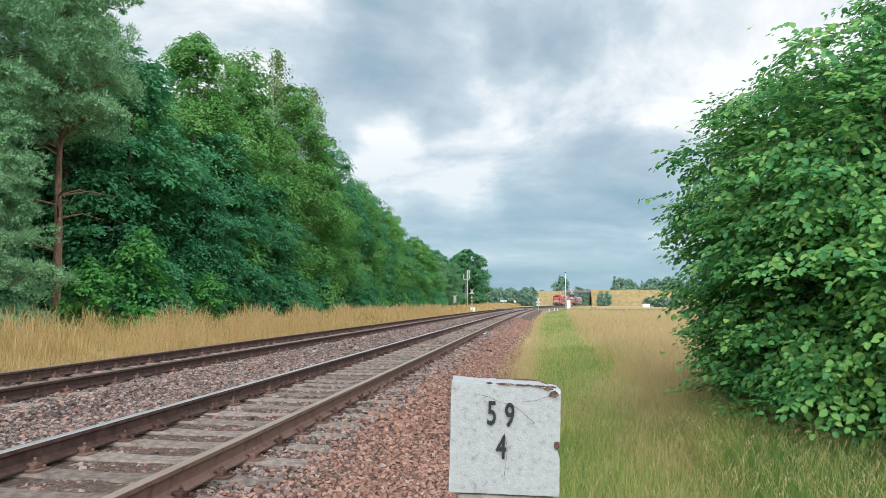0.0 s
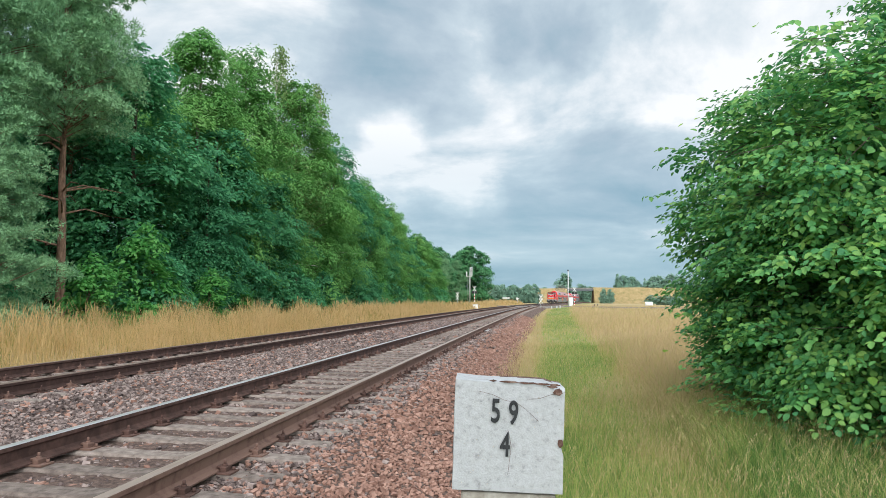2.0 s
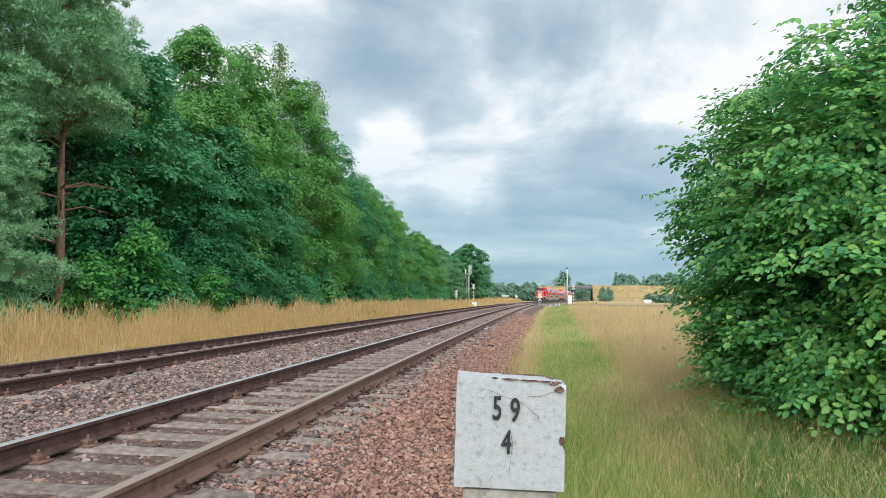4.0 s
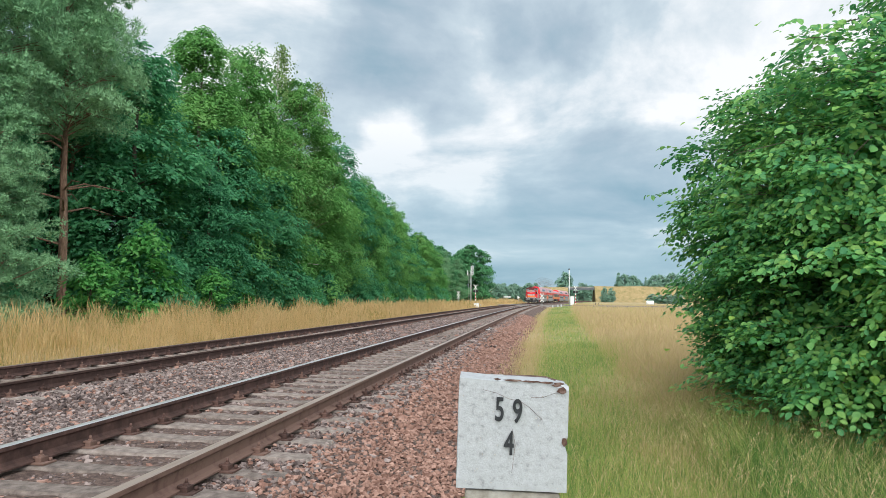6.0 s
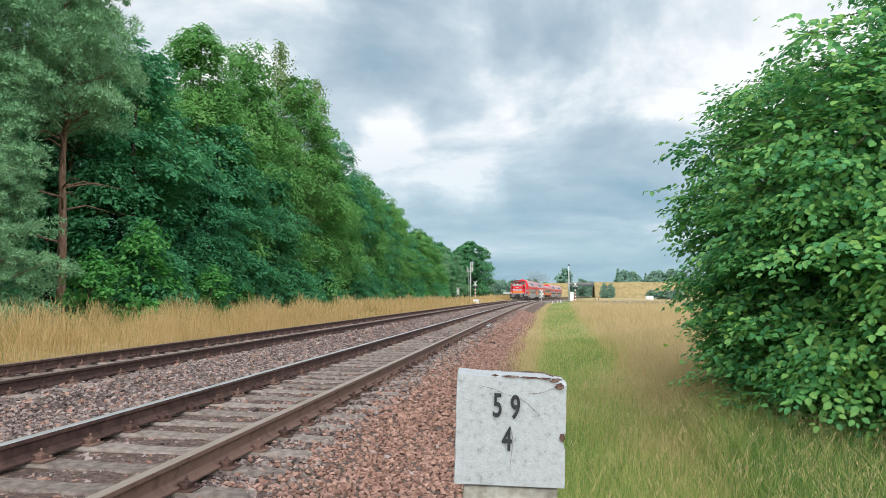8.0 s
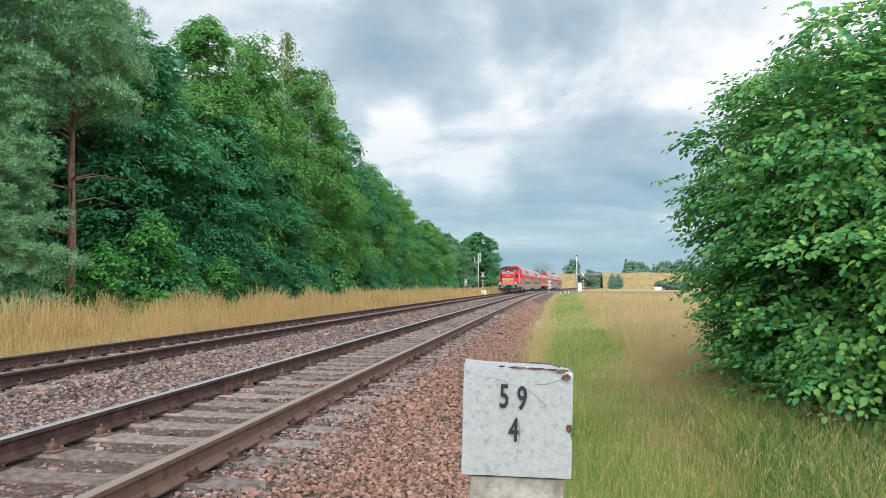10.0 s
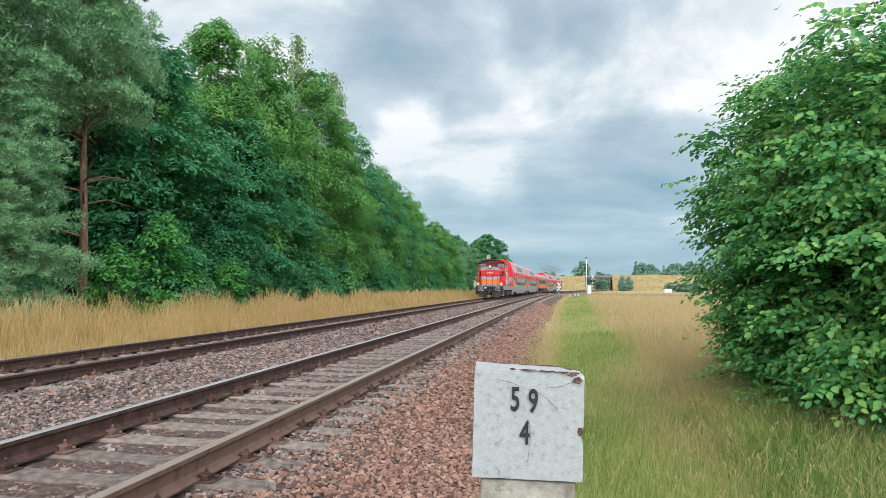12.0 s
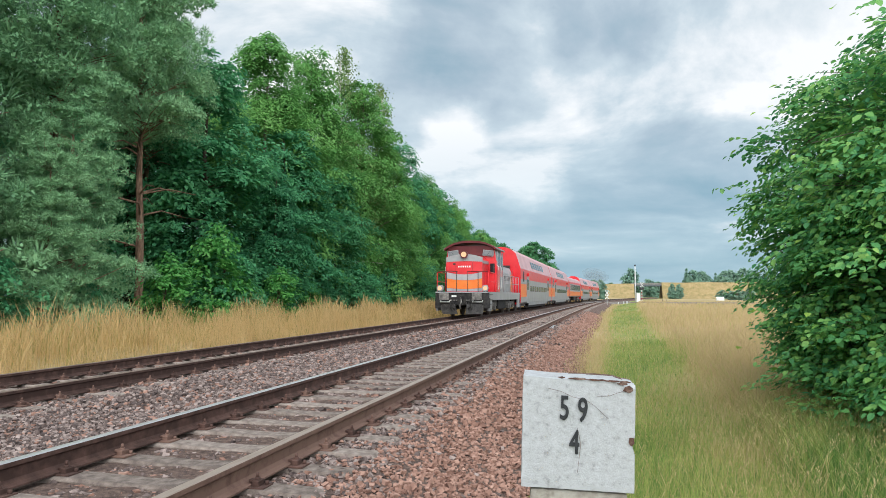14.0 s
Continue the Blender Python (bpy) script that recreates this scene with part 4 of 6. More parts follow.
def make_woods():
    KIND = {
        "maple": [make_tree("maple_tree", "dark green leafy maple tree at the wood's edge", "tree", L_MAPLE, M_BARK, 13.5, 3.7, 0.4, s, 230, 110, 0.23, round_crown, 26, 0.19, flat=0.5, spread_r=0.95) for s in (3, 8)],
        "robinia": [make_tree("robinia_tree", "light yellow-green robinia tree with feathery foliage", "tree", L_ROBINIA, M_BARK, 15.0, 3.6, 0.9, s, 290, 165, 0.20, broad_crown, 30, 0.17, flat=0.6, up=0.6, spread_r=0.92, narrow=0.5) for s in (5, 12)],
        "birch": [make_tree("birch_tree", "slender birch tree with drooping pale green twigs", "tree", L_BIRCH, M_BARK_BIRCH, 16.5, 2.1, 4, 21, 130, 62, 0.15, tall_crown, 30, 0.12, flat=0.9, droop=1.6, up=0.0, spread_r=0.6)],
        "pine": [needle_tree(31, 16.5, 7.6, "tall grey-green pine tree with a bare reddish trunk"), needle_tree(36, 13.5, 1.2, "grey-green pine tree branched to the ground")],
        "sapling": [make_tree("sapling", "bright green young maple at the wood's edge", "tree", L_SAPLING, M_BARK, 3.4, 1.25, 0.1, s, 46, 66, 0.2, round_crown, 8, 0.04, spread_r=0.6) for s in (41,)],
        "round": [make_tree("lime_tree", "big round green tree at the far end of the wood", "tree", L_LIME, M_BARK, 15.0, 6.3, 0.3, 52, 330, 62, 0.5, round_crown, 20, 0.25, spread_r=1.15)],
        "hawthorn": [make_tree("shrub", "dense dark green shrub under the trees", "shrub", L_MAPLE, M_BARK, 4.6, 2.3, 0.0, 47, 90, 66, 0.22, round_crown, 10, 0.06, spread_r=0.62)],
    }
    base_h = {"maple": 13.5, "robinia": 15.0, "birch": 16.5, "pine": 16.5, "sapling": 3.4, "hawthorn": 4.6, "round": 15.0}
    first = set()
    rnd = random.Random(5)

    def put(kind, x, y, h, wide=1.0, which=None):
        lst = KIND[kind]
        i = rnd.randrange(len(lst)) if which is None else which
        src = lst[i]
        ref = 13.5 if (kind == "pine" and i == 1) else base_h[kind]
        k = h / ref
        m = pose(x, y, float(ground_z(x, y)) - 0.05, 0, 0, rnd.uniform(0, 360)) @ Matrix.Diagonal((k * wide, k * wide, k, 1))
        if (kind, i) in first:
            ob = copy_thing(src, m)
            ob.matrix_basis = m
        else:
            first.add((kind, i))
            src.matrix_basis = m
            ob = src
        return tagged(ob, group="trees of the wood")

    for row in WOOD:
        put(*row)
    # the depth of the wood behind the first trees
    for y in np.arange(8, 205, 5.2):
        for x in (-22.5, -28.5):
            yy, xx = y + rnd.uniform(-1.5, 1.5), x + rnd.uniform(-1.4, 1.4) - 0.12 * max(0, y - 130)
            top = float(np.interp(yy, [8, 28, 40, 55, 66, 78, 110, 160, 205], [16, 13.5, 15, 17, 14, 11, 10.5, 11.5, 12.5])) * rnd.uniform(0.84, 1.0)
            kind = rnd.choice(["maple", "robinia", "pine", "maple"])
            put(kind, xx, yy, top, rnd.uniform(0.95, 1.2), 0 if kind == "pine" else None)
    for y in np.arange(6, 200, 3.3):
        kind = rnd.choice(["hawthorn", "hawthorn", "sapling"])
        yy = y + rnd.uniform(-1, 1)
        if 19 < yy < 34 and rnd.random() < 0.7:
            continue
        put(kind, -15.0 - rnd.uniform(0, 1.2) - 0.14 * max(0, yy - 105), yy, rnd.uniform(2.0, 4.2), rnd.uniform(0.9, 1.3))
    for i, lst in KIND.items():
        for j, ob in enumerate(lst):
            if (i, j) not in first:
                put(i, -33, 40 + 9 * j, 12, 1.0, j)


WOOD = [
    ("pine", -17.5, 12.5, 15.0, 1.1, 1), ("pine", -18.0, 20.4, 17.0, 1.0, 0), ("pine", -19.0, 16.5, 16.0, 1.1, 1), ("pine", -16.2, 19.0, 8.0, 1.2, 1),
    ("pine", -18.0, 24.8, 17.5, 0.95, 0), ("pine", -21.0, 29.0, 18.0, 0.95, 0), ("pine", -15.9, 14.0, 5.5, 1.3, 1), ("pine", -15.6, 17.2, 6.0, 1.3, 1),
    ("sapling", -14.9, 22.0, 2.8, 1.1, 0), ("sapling", -15.0, 25.4, 4.1, 0.95, 0), ("sapling", -14.8, 30.5, 2.6, 1.2, 0), ("maple", -19.0, 31.0, 13.5, 1.1, 0),
    ("maple", -16.6, 33.5, 8.0, 1.1, 1), ("maple", -17.5, 37.0, 11.0, 1.1, 1), ("robinia", -19.8, 38.5, 16.9, 1.1, 0), ("robinia", -19.3, 44.0, 17.7, 1.05, 1),
]
WOOD += [
    ("maple", -16.8, 42.5, 9.5, 1.1, 0),
    ("birch", -18.8, 49.0, 20.2, 1.2, 0), ("robinia", -18.0, 50.5, 17.5, 1.05, 0), ("birch", -18.4, 56.0, 19.6, 1.15, 0), ("robinia", -17.0, 56.0, 12.0, 1.1, 1),
    ("maple", -18.4, 61.5, 15.4, 1.0, 1), ("birch", -19.4, 64.5, 15.6, 1.1, 0), ("robinia", -17.2, 66.0, 13.0, 1.0, 1), ("maple", -17.4, 71.0, 13.0, 1.05, 0),
    ("robinia", -16.8, 76.0, 11.8, 1.1, 0), ("robinia", -17.2, 82.0, 11.3, 1.1, 1), ("maple", -17.4, 88.5, 10.8, 1.1, 1), ("pine", -22.0, 94.0, 15.0, 1.0, 1),
]
WOOD += [
    ("robinia", -16.8, 95.0, 10.2, 1.1, 0),
    ("robinia", -16.6, 102.0, 9.8, 1.2, 1), ("pine", -22.0, 106.0, 14.5, 1.0, 1), ("robinia", -17.4, 110.0, 9.4, 1.2, 0), ("maple", -19.6, 120.0, 9.5, 1.2, 0),
    ("robinia", -21.6, 130.0, 9.5, 1.2, 1), ("round", -25.5, 150.0, 14.6, 0.95, 0), ("pine", -22.5, 152.0, 11.5, 1.4, 1), ("pine", -23.0, 163.0, 12.0, 1.4, 1),
    ("pine", -20.6, 170.0, 10.5, 1.4, 1), ("round", -24.0, 166.0, 13.4, 0.9, 0), ("round", -19.0, 190.0, 15.4, 1.25, 0), ("round", -22.5, 197.0, 14.6, 1.2, 0),
]
make_woods()


# ---- the large bush beside the meadow ----
def leaf_rows(P, t, nor, L, W):
    """Roundish pointed leaves folded along the rib: eight corners, two five-sided halves each."""
    sd = np.cross(nor, t)
    pts = [P - t * L * 0.5, P + t * L * 0.55 - nor * L * 0.14]
    for sx in (-1, 1):
        pts += [P + t * L * a + sd * W * (sx * w) + nor * L * z for a, w, z in ((-0.36, 0.62, 0.05), (-0.02, 1.0, 0.09), (0.32, 0.62, 0.0))]
    V = np.stack(pts, 1).reshape(-1, 3)
    i = (np.arange(len(P)) * 8)[:, None]
    flat = (i + np.array([[0, 1, 4, 3, 2, 0, 5, 6, 7, 1]])).ravel()
    return V, flat, np.full(len(P) * 2, 5)


def unit(a):
    return a / (np.linalg.norm(a, axis=1)[:, None] + 1e-9)


def make_bush():
    rng = np.random.default_rng(77)
    root = tagged(new("hazel_bush"), "large leafy green bush hanging down to the meadow grass", "bush")
    root.matrix_basis = pose(*BUSH, 0, 0, 0)
    up = np.array([0, 0, 1.0])
    # rounded masses: centre, half width, half height, boughs on the shell
    lobes = [((0.1, 0.0, 2.64), 3.08, 2.4, 660), ((1.3, -0.9, 3.6), 2.45, 3.0, 390), ((-0.2, -0.55, 1.55), 2.5, 1.4, 260), ((1.0, -1.55, 1.35), 2.5, 1.2, 230), ((2.6, 0.6, 3.0), 2.6, 2.7, 110), ((-1.0, -0.3, 1.0), 1.72, 0.8, 170)]
    tips, axes = [], []
    for (cx, cy, cz), r, rz, count in lobes:
        k = 0
        while k < count:
            d = rng.normal(0, 1, 3)
            d = d / (np.abs(d) ** 3).sum() ** (1 / 3)
            q = rng.uniform(0.84, 1.03)
            p = np.array([cx + d[0] * r * q, cy + d[1] * r * q, cz + d[2] * rz * q])
            k += 1
            if p[2] < 0.3 + 0.2 * rng.random():
                continue
            inner = False
            for (ex, ey, ez), er, erz, _ in lobes:
                if ((p[0] - ex) / er) ** 2 + ((p[1] - ey) / er) ** 2 + ((p[2] - ez) / erz) ** 2 < 0.5:
                    inner = True
            if inner:
                continue
            o = np.array([d[0], d[1], 0.25 * d[2]])
            o = o / (np.linalg.norm(o) + 1e-9)
            a = o + up * rng.uniform(-0.38, 0.16) + rng.normal(0, 0.22, 3)
            tips.append(p)
            axes.append(a / np.linalg.norm(a))
    tips, axes = np.array(tips), np.array(axes)
    # sprays: side twigs of each bough, lying in one tilted plane
    per = 15
    n = len(tips) * per
    bt, ba = np.repeat(tips, per, 0), np.repeat(axes, per, 0)
    bs = unit(np.cross(ba, up))
    bn = np.cross(bs, ba)
    back, off = rng.random(n)[:, None] ** 1.2 * 0.85, rng.uniform(-1, 1, n)[:, None]
    base = bt - ba * back + bs * off * (0.16 + 0.45 * back) + bn * rng.normal(0, 0.06, n)[:, None] - bn * 0.16 * off ** 2
    axis = unit(ba + bs * off * 0.9 - up * 0.12 + rng.normal(0, 0.16, (n, 3)))
    length = rng.uniform(0.22, 0.46, n)[:, None]
    # leaves: alternate along each twig
    m = 9
    u = np.tile(np.linspace(0.08, 1.0, m), n)[:, None]
    sx = np.tile(np.where(np.arange(m) % 2, 1.0, -1.0), n)[:, None]
    sx = sx * np.where(u > 0.97, 0.15, 1)
    A, B, Ln = np.repeat(axis, m, 0), np.repeat(base, m, 0), np.repeat(length, m, 0)
    S = unit(np.cross(A, up))
    N = np.cross(S, A)
    k = n * m
    L = rng.uniform(0.05, 0.1, k)[:, None] * (1.08 - 0.25 * u)
    P = B + A * Ln * u + S * sx * L * 0.62 - N * (0.05 * u ** 2 + 0.02) + rng.normal(0, 0.014, (k, 3))
    t = unit(A * 0.75 + S * sx * 0.8 - N * 0.22 + rng.normal(0, 0.26, (k, 3)))
    nor = N + A * 0.28 + rng.normal(0, 0.27, (k, 3))
    nor = unit(nor - t * (nor * t).sum(1)[:, None])
    keep = P[:, 2] > 0.16
    V, flat, sizes = leaf_rows(P[keep], t[keep], nor[keep], L[keep], L[keep] * rng.uniform(0.36, 0.46, int(keep.sum()))[:, None])
    tagged(raw_mesh("leaves", V, flat, sizes, L_BUSH, None, root), kind="stuff")
    # shaded leaves inside, which close the crown
    cs = []
    for (cx, cy, cz), r, rz, count in lobes:
        d = unit(rng.normal(0, 1, (count * 22, 3)))
        q = rng.uniform(0.45, 0.84, len(d))[:, None]
        cs.append(np.array([cx, cy, cz]) + d * q * np.array([r, r, rz]))
    P = np.concatenate(cs)
    P = P[P[:, 2] > 0.35]
    k = len(P)
    nor = unit(rng.normal(0, 0.5, (k, 3)) + np.array([0, -0.35, 0.6]))
    t = unit(np.cross(nor, rng.normal(0, 1, (k, 3))))
    L = rng.uniform(0.10, 0.17, k)[:, None]
    V, flat, sizes = leaf_rows(P, t, nor, L, L * 0.46)
    tagged(raw_mesh("inner_leaves", V, flat, sizes, L_BUSH, None, root), kind="stuff")
    # stems and boughs
    bm = bmesh.new()
    for q in range(14):
        a = rng.uniform(0, 2 * np.pi)
        c, d = math.cos(a), math.sin(a)
        tube(bm, [(0.25 * c + 0.5, 0.25 * d, -0.2), (0.8 * c + 0.5, 0.8 * d, 1.3), (1.5 * c + 0.6, 1.5 * d, 2.8), (1.8 * c + 0.6, 1.8 * d, 3.6)], [0.05, 0.04, 0.025, 0.01], 6)
    for p, a in zip(tips, axes):
        s = p - a * 1.1 - up * 0.2
        tube(bm, [tuple(s), tuple(p - a * 0.6 - up * 0.07), tuple(p - a * 0.02)], [0.009, 0.006, 0.002], 4, caps=False)
    tagged(part("branchwork", bm, M_BARK, root), kind="stuff")
    # the outermost fresh leaves, each by itself
    me = bpy.data.meshes.new("leaf")
    one = np.array([[0.0, 0, 0]])
    V, flat, sizes = leaf_rows(one, np.array([[0.0, 1, 0]]), np.array([[0.0, 0, 1]]), np.array([[1.0]]), np.array([[0.43]]))
    me.from_pydata([tuple(map(float, q)) for q in V], [], [tuple(map(int, flat[:5])), tuple(map(int, flat[5:]))])
    me.materials.append(L_FRESH)
    for k in rng.choice(len(tips), 280, replace=len(tips) < 280):
        o = Vector(axes[k])
        c = Vector(tips[k]) + o * float(rng.uniform(0.1, 0.4)) + Vector(rng.normal(0, 0.1, 3))
        z = (o * 0.35 + Vector((0, 0, 0.9)) + Vector(rng.normal(0, 0.25, 3))).normalized()
        y = o + Vector((0, 0, -0.3)) + Vector(rng.normal(0, 0.4, 3))
        y = (y - z * y.dot(z)).normalized()
        x = y.cross(z)
        q = float(rng.uniform(0.07, 0.11))
        lf = new("leaf", me)
        lf.parent = root
        lf.matrix_basis = Matrix(((x.x * q, y.x * q, z.x * q, c.x), (x.y * q, y.y * q, z.y * q, c.y), (x.z * q, y.z * q, z.z * q, c.z), (0, 0, 0, 1)))


BUSH = (4.75, 9.3, -0.65)
make_bush()


# ---- far country: embankment with bridge, hedges, far trees ----
M_DRYSLOPE = surface("dry_slope", [(0.17, 0.17, 0.07), (0.28, 0.225, 0.105), (0.35, 0.265, 0.135), (0.42, 0.33, 0.18)], scale=0.5, rough=0.95, bump=1.0, bump_scale=1.6, dist=0.6, by="", detail=10)
M_CONCRETE = surface("grey_concrete", [(0.16, 0.16, 0.155), (0.26, 0.26, 0.25), (0.36, 0.36, 0.35)], scale=2, rough=0.9, bump=0.3, bump_scale=20, dist=0.02)
# dark steel lifted to bluish grey, with the haze before the bridge painted in
M_HAZYSTEEL = surface("hazed_bridge_steel", [(0.09, 0.105, 0.12), (0.13, 0.15, 0.165)], scale=2, rough=0.7)
M_WHITE = surface("white_enamel", [(0.62, 0.64, 0.64), (0.76, 0.78, 0.78), (0.82, 0.83, 0.83)], scale=4, rough=0.5, bump=0.1)
M_RED = surface("signal_red", [(0.42, 0.03, 0.03), (0.55, 0.05, 0.045)], scale=5, rough=0.5, bump=0.1)
M_GREYPAINT = surface("pale_grey_paint", [(0.36, 0.40, 0.41), (0.46, 0.50, 0.51), (0.54, 0.57, 0.58)], scale=4, rough=0.55, bump=0.1)
M_DARK = surface("black_metal", [(0.012, 0.013, 0.015), (0.03, 0.032, 0.035), (0.055, 0.055, 0.055)], scale=8, rough=0.6, bump=0.2)
M_ASPHALT = surface("asphalt", [(0.12, 0.115, 0.11), (0.18, 0.17, 0.16), (0.24, 0.23, 0.215)], scale=3, rough=0.95, bump=0.4, bump_scale=60, by="")


def make_embankment(name, x0, x1, yc, top, label):
    xs = np.arange(x0, x1 + 0.1, (x1 - x0) / max(4, round((x1 - x0) / 6)))
    prof = [(-15.5, -1.0), (-11, 1.5), (-7.5, top * 0.62), (-4.2, top), (4.2, top), (15.5, -1.0)]
    V = []
    for x in xs:
        for k, (a, z) in enumerate(prof):
            w = 0.35 * math.sin(x * 0.31 + k * 1.7) + 0.2 * math.sin(x * 0.83 + k)
            V.append((x, yc + a + w, z + (0.25 * w if 0 < k < 5 else 0)))
    n, k = len(xs), len(prof)
    F = [(i * k + j, (i + 1) * k + j, (i + 1) * k + j + 1, i * k + j + 1) for i in range(n - 1) for j in range(k - 1)]
    bm = bmesh.new()
    vs = [bm.verts.new(v) for v in V]
    for f in F:
        bm.faces.new([vs[q] for q in f])
    bm.faces.new(vs[:k])
    bm.faces.new(vs[-k:][::-1])
    ob = mesh_object(name, bm, M_DRYSLOPE)
    return tagged(ob, label, "embankment", kind="structure")


BR_Y = 392.0
make_embankment("embankment", -30.0, 13.2, BR_Y, 7.4, "road embankment covered in dry golden grass")
make_embankment("embankment", 27.0, 230.0, BR_Y, 8.0, "long road embankment covered in dry golden grass")


def make_bridge():
    root = tagged(new("road_bridge"), "dark girder road bridge over the line between grassy embankments", "bridge")
    bm = bmesh.new()
    block(bm, (20.1, BR_Y, 6.5), (16.5, 8.4, 0.9), 0.05)
    part("deck", bm, M_HAZYSTEEL, root)
    for y in (-4.1, 4.1):
        bm = bmesh.new()
        block(bm, (20.1, BR_Y + y, 7.35), (16.5, 0.22, 0.8), 0.03)
        part("parapet", bm, M_CONCRETE, root)
    for x in (12.4, 27.8):
        bm = bmesh.new()
        block(bm, (x, BR_Y, 2.6), (1.6, 8.6, 7.0), 0.08)
        part("abutment", bm, M_CONCRETE, root)


make_bridge()


def far_place(px_deg, d):
    a = radians(px_deg)
    return d * math.sin(a), d * math.cos(a)


def make_far_trees():
    base = make_tree("far_tree", "round leafy tree far off behind the meadow", "tree", L_FAR_HAZE, M_BARK, 10.0, 4.0, 0.3, 61, 120, 46, 0.62, round_crown, 12, 0.25, spread_r=1.15)
    pine = make_tree("far_pine", "dark pointed pine far off behind the embankment", "tree", L_FAR_HAZE, M_BARK, 11.0, 2.6, 1.0, 66, 80, 40, 0.5, pine_crown, 10, 0.2, spread_r=0.8)
    rnd = random.Random(9)
    spots = [(1.75, 470, 18.8, 1.0, 0, 0), (3.05, 520, 13.0, 1.5, 0, 0), (3.75, 560, 12.0, 1.4, 0, 0), (4.3, 600, 12, 1.6, 0, 0), (0.2, 540, 11.0, 1.4, 0, 0), (-0.6, 560, 10.5, 1.4, 0, 0), (2.4, 600, 12, 1.7, 0, 0), (5.85, 460, 18.5, 0.8, 1, 0), (6.25, 460, 17.5, 1.1, 0, 0), (6.85, 470, 17.0, 1.2, 0, 0), (7.3, 470, 14.5, 1.0, 0, 0), (7.85, 470, 16.0, 0.6, 1, 0), (8.45, 450, 16.5, 1.0, 0, 0), (8.95, 450, 17.0, 0.9, 0, 0)]
    spots += [(9.7, 450, 18, 1.0, 0, 0), (10.3, 450, 17.0, 1.1, 0, 0), (11.5, 450, 16.5, 1.1, 0, 0), (13, 450, 16.5, 1.2, 0, 0), (4.75, 372, 7.8, 0.8, 0, 0.0), (5.25, 371, 7.6, 0.8, 0, 0.0), (4.9, 365, 4.5, 1.3, 0, 0), (8.3, 300, 4.0, 1.6, 0, 0), (8.9, 290, 3.6, 1.7, 0, 0), (9.5, 290, 4.4, 1.6, 0, 0), (10.2, 270, 4.4, 1.6, 0, 0), (-0.55, 250, 6.9, 0.85, 0, 0), (-0.95, 244, 6.2, 0.95, 0, 0), (-1.45, 240, 5.6, 1.1, 0, 0)]
    spots += [(-2.0, 238, 5.8, 1.1, 0, 0), (-2.5, 236, 6.0, 1.1, 0, 0), (-3.0, 232, 5.6, 1.1, 0, 0), (-3.5, 230, 6.0, 1.1, 0, 0), (-3.9, 226, 6.4, 1.1, 0, 0), (-1.2, 262, 7.0, 1.1, 0, 0), (-2.2, 262, 6.8, 1.2, 0, 0), (-3.2, 262, 7.0, 1.2, 0, 0)]
    used = [False, False]
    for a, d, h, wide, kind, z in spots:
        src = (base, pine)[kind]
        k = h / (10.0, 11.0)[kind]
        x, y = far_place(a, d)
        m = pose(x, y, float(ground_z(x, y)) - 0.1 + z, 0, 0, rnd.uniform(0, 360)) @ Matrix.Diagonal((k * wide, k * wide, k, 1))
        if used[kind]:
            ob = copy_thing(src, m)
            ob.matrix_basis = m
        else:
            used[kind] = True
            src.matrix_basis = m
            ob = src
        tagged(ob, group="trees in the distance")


make_far_trees()


# ---- level crossing ----
def make_crossing_road():
    bm = bmesh.new()
    ys = 137.5
    for x0, x1, z0, z1 in ((-60, -9.0, -0.25, 0.0), (-9.0, 1.2, 0.0, 0.0), (1.2, 70, 0.0, -0.3)):
        b = float(bend(ys))
        vs = [bm.verts.new(c) for c in ((x0 + b, ys - 2.6, z0), (x1 + b, ys - 2.6, z1), (x1 + b, ys + 2.6, z1), (x0 + b, ys + 2.6, z0), (x0 + b, ys - 2.9, z0 - 0.6), (x1 + b, ys - 2.9, z1 - 0.6), (x1 + b, ys + 2.9, z1 - 0.6), (x0 + b, ys + 2.9, z0 - 0.6))]
        for f in ((0, 1, 2, 3), (0, 4, 5, 1), (2, 6, 7, 3), (0, 3, 7, 4), (1, 5, 6, 2)):
            bm.faces.new([vs[i] for i in f])
    for v in bm.verts:
        v.co.z -= 0.012
    tagged(mesh_object("road", bm, M_ASPHALT), "narrow pale asphalt road over the level crossing", "road", kind="structure")


make_crossing_road()


def post_thing(name, label, category, x, y, yaw=0, group=""):
    root = tagged(new(name), label, category, group)
    root.matrix_basis = pose(x, y, float(ground_z(x, y)) - 0.02, 0, 0, yaw)
    return root


def cross_arms(root, z, size, r=0.042):
    for s in (-1, 1):
        bm = bmesh.new()
        block(bm, (0, -0.06, z), (size, 0.03, r * 2), 0.008, Matrix.Rotation(s * radians(55), 4, "Y"))
        part("cross_arm", bm, M_WHITE, root)


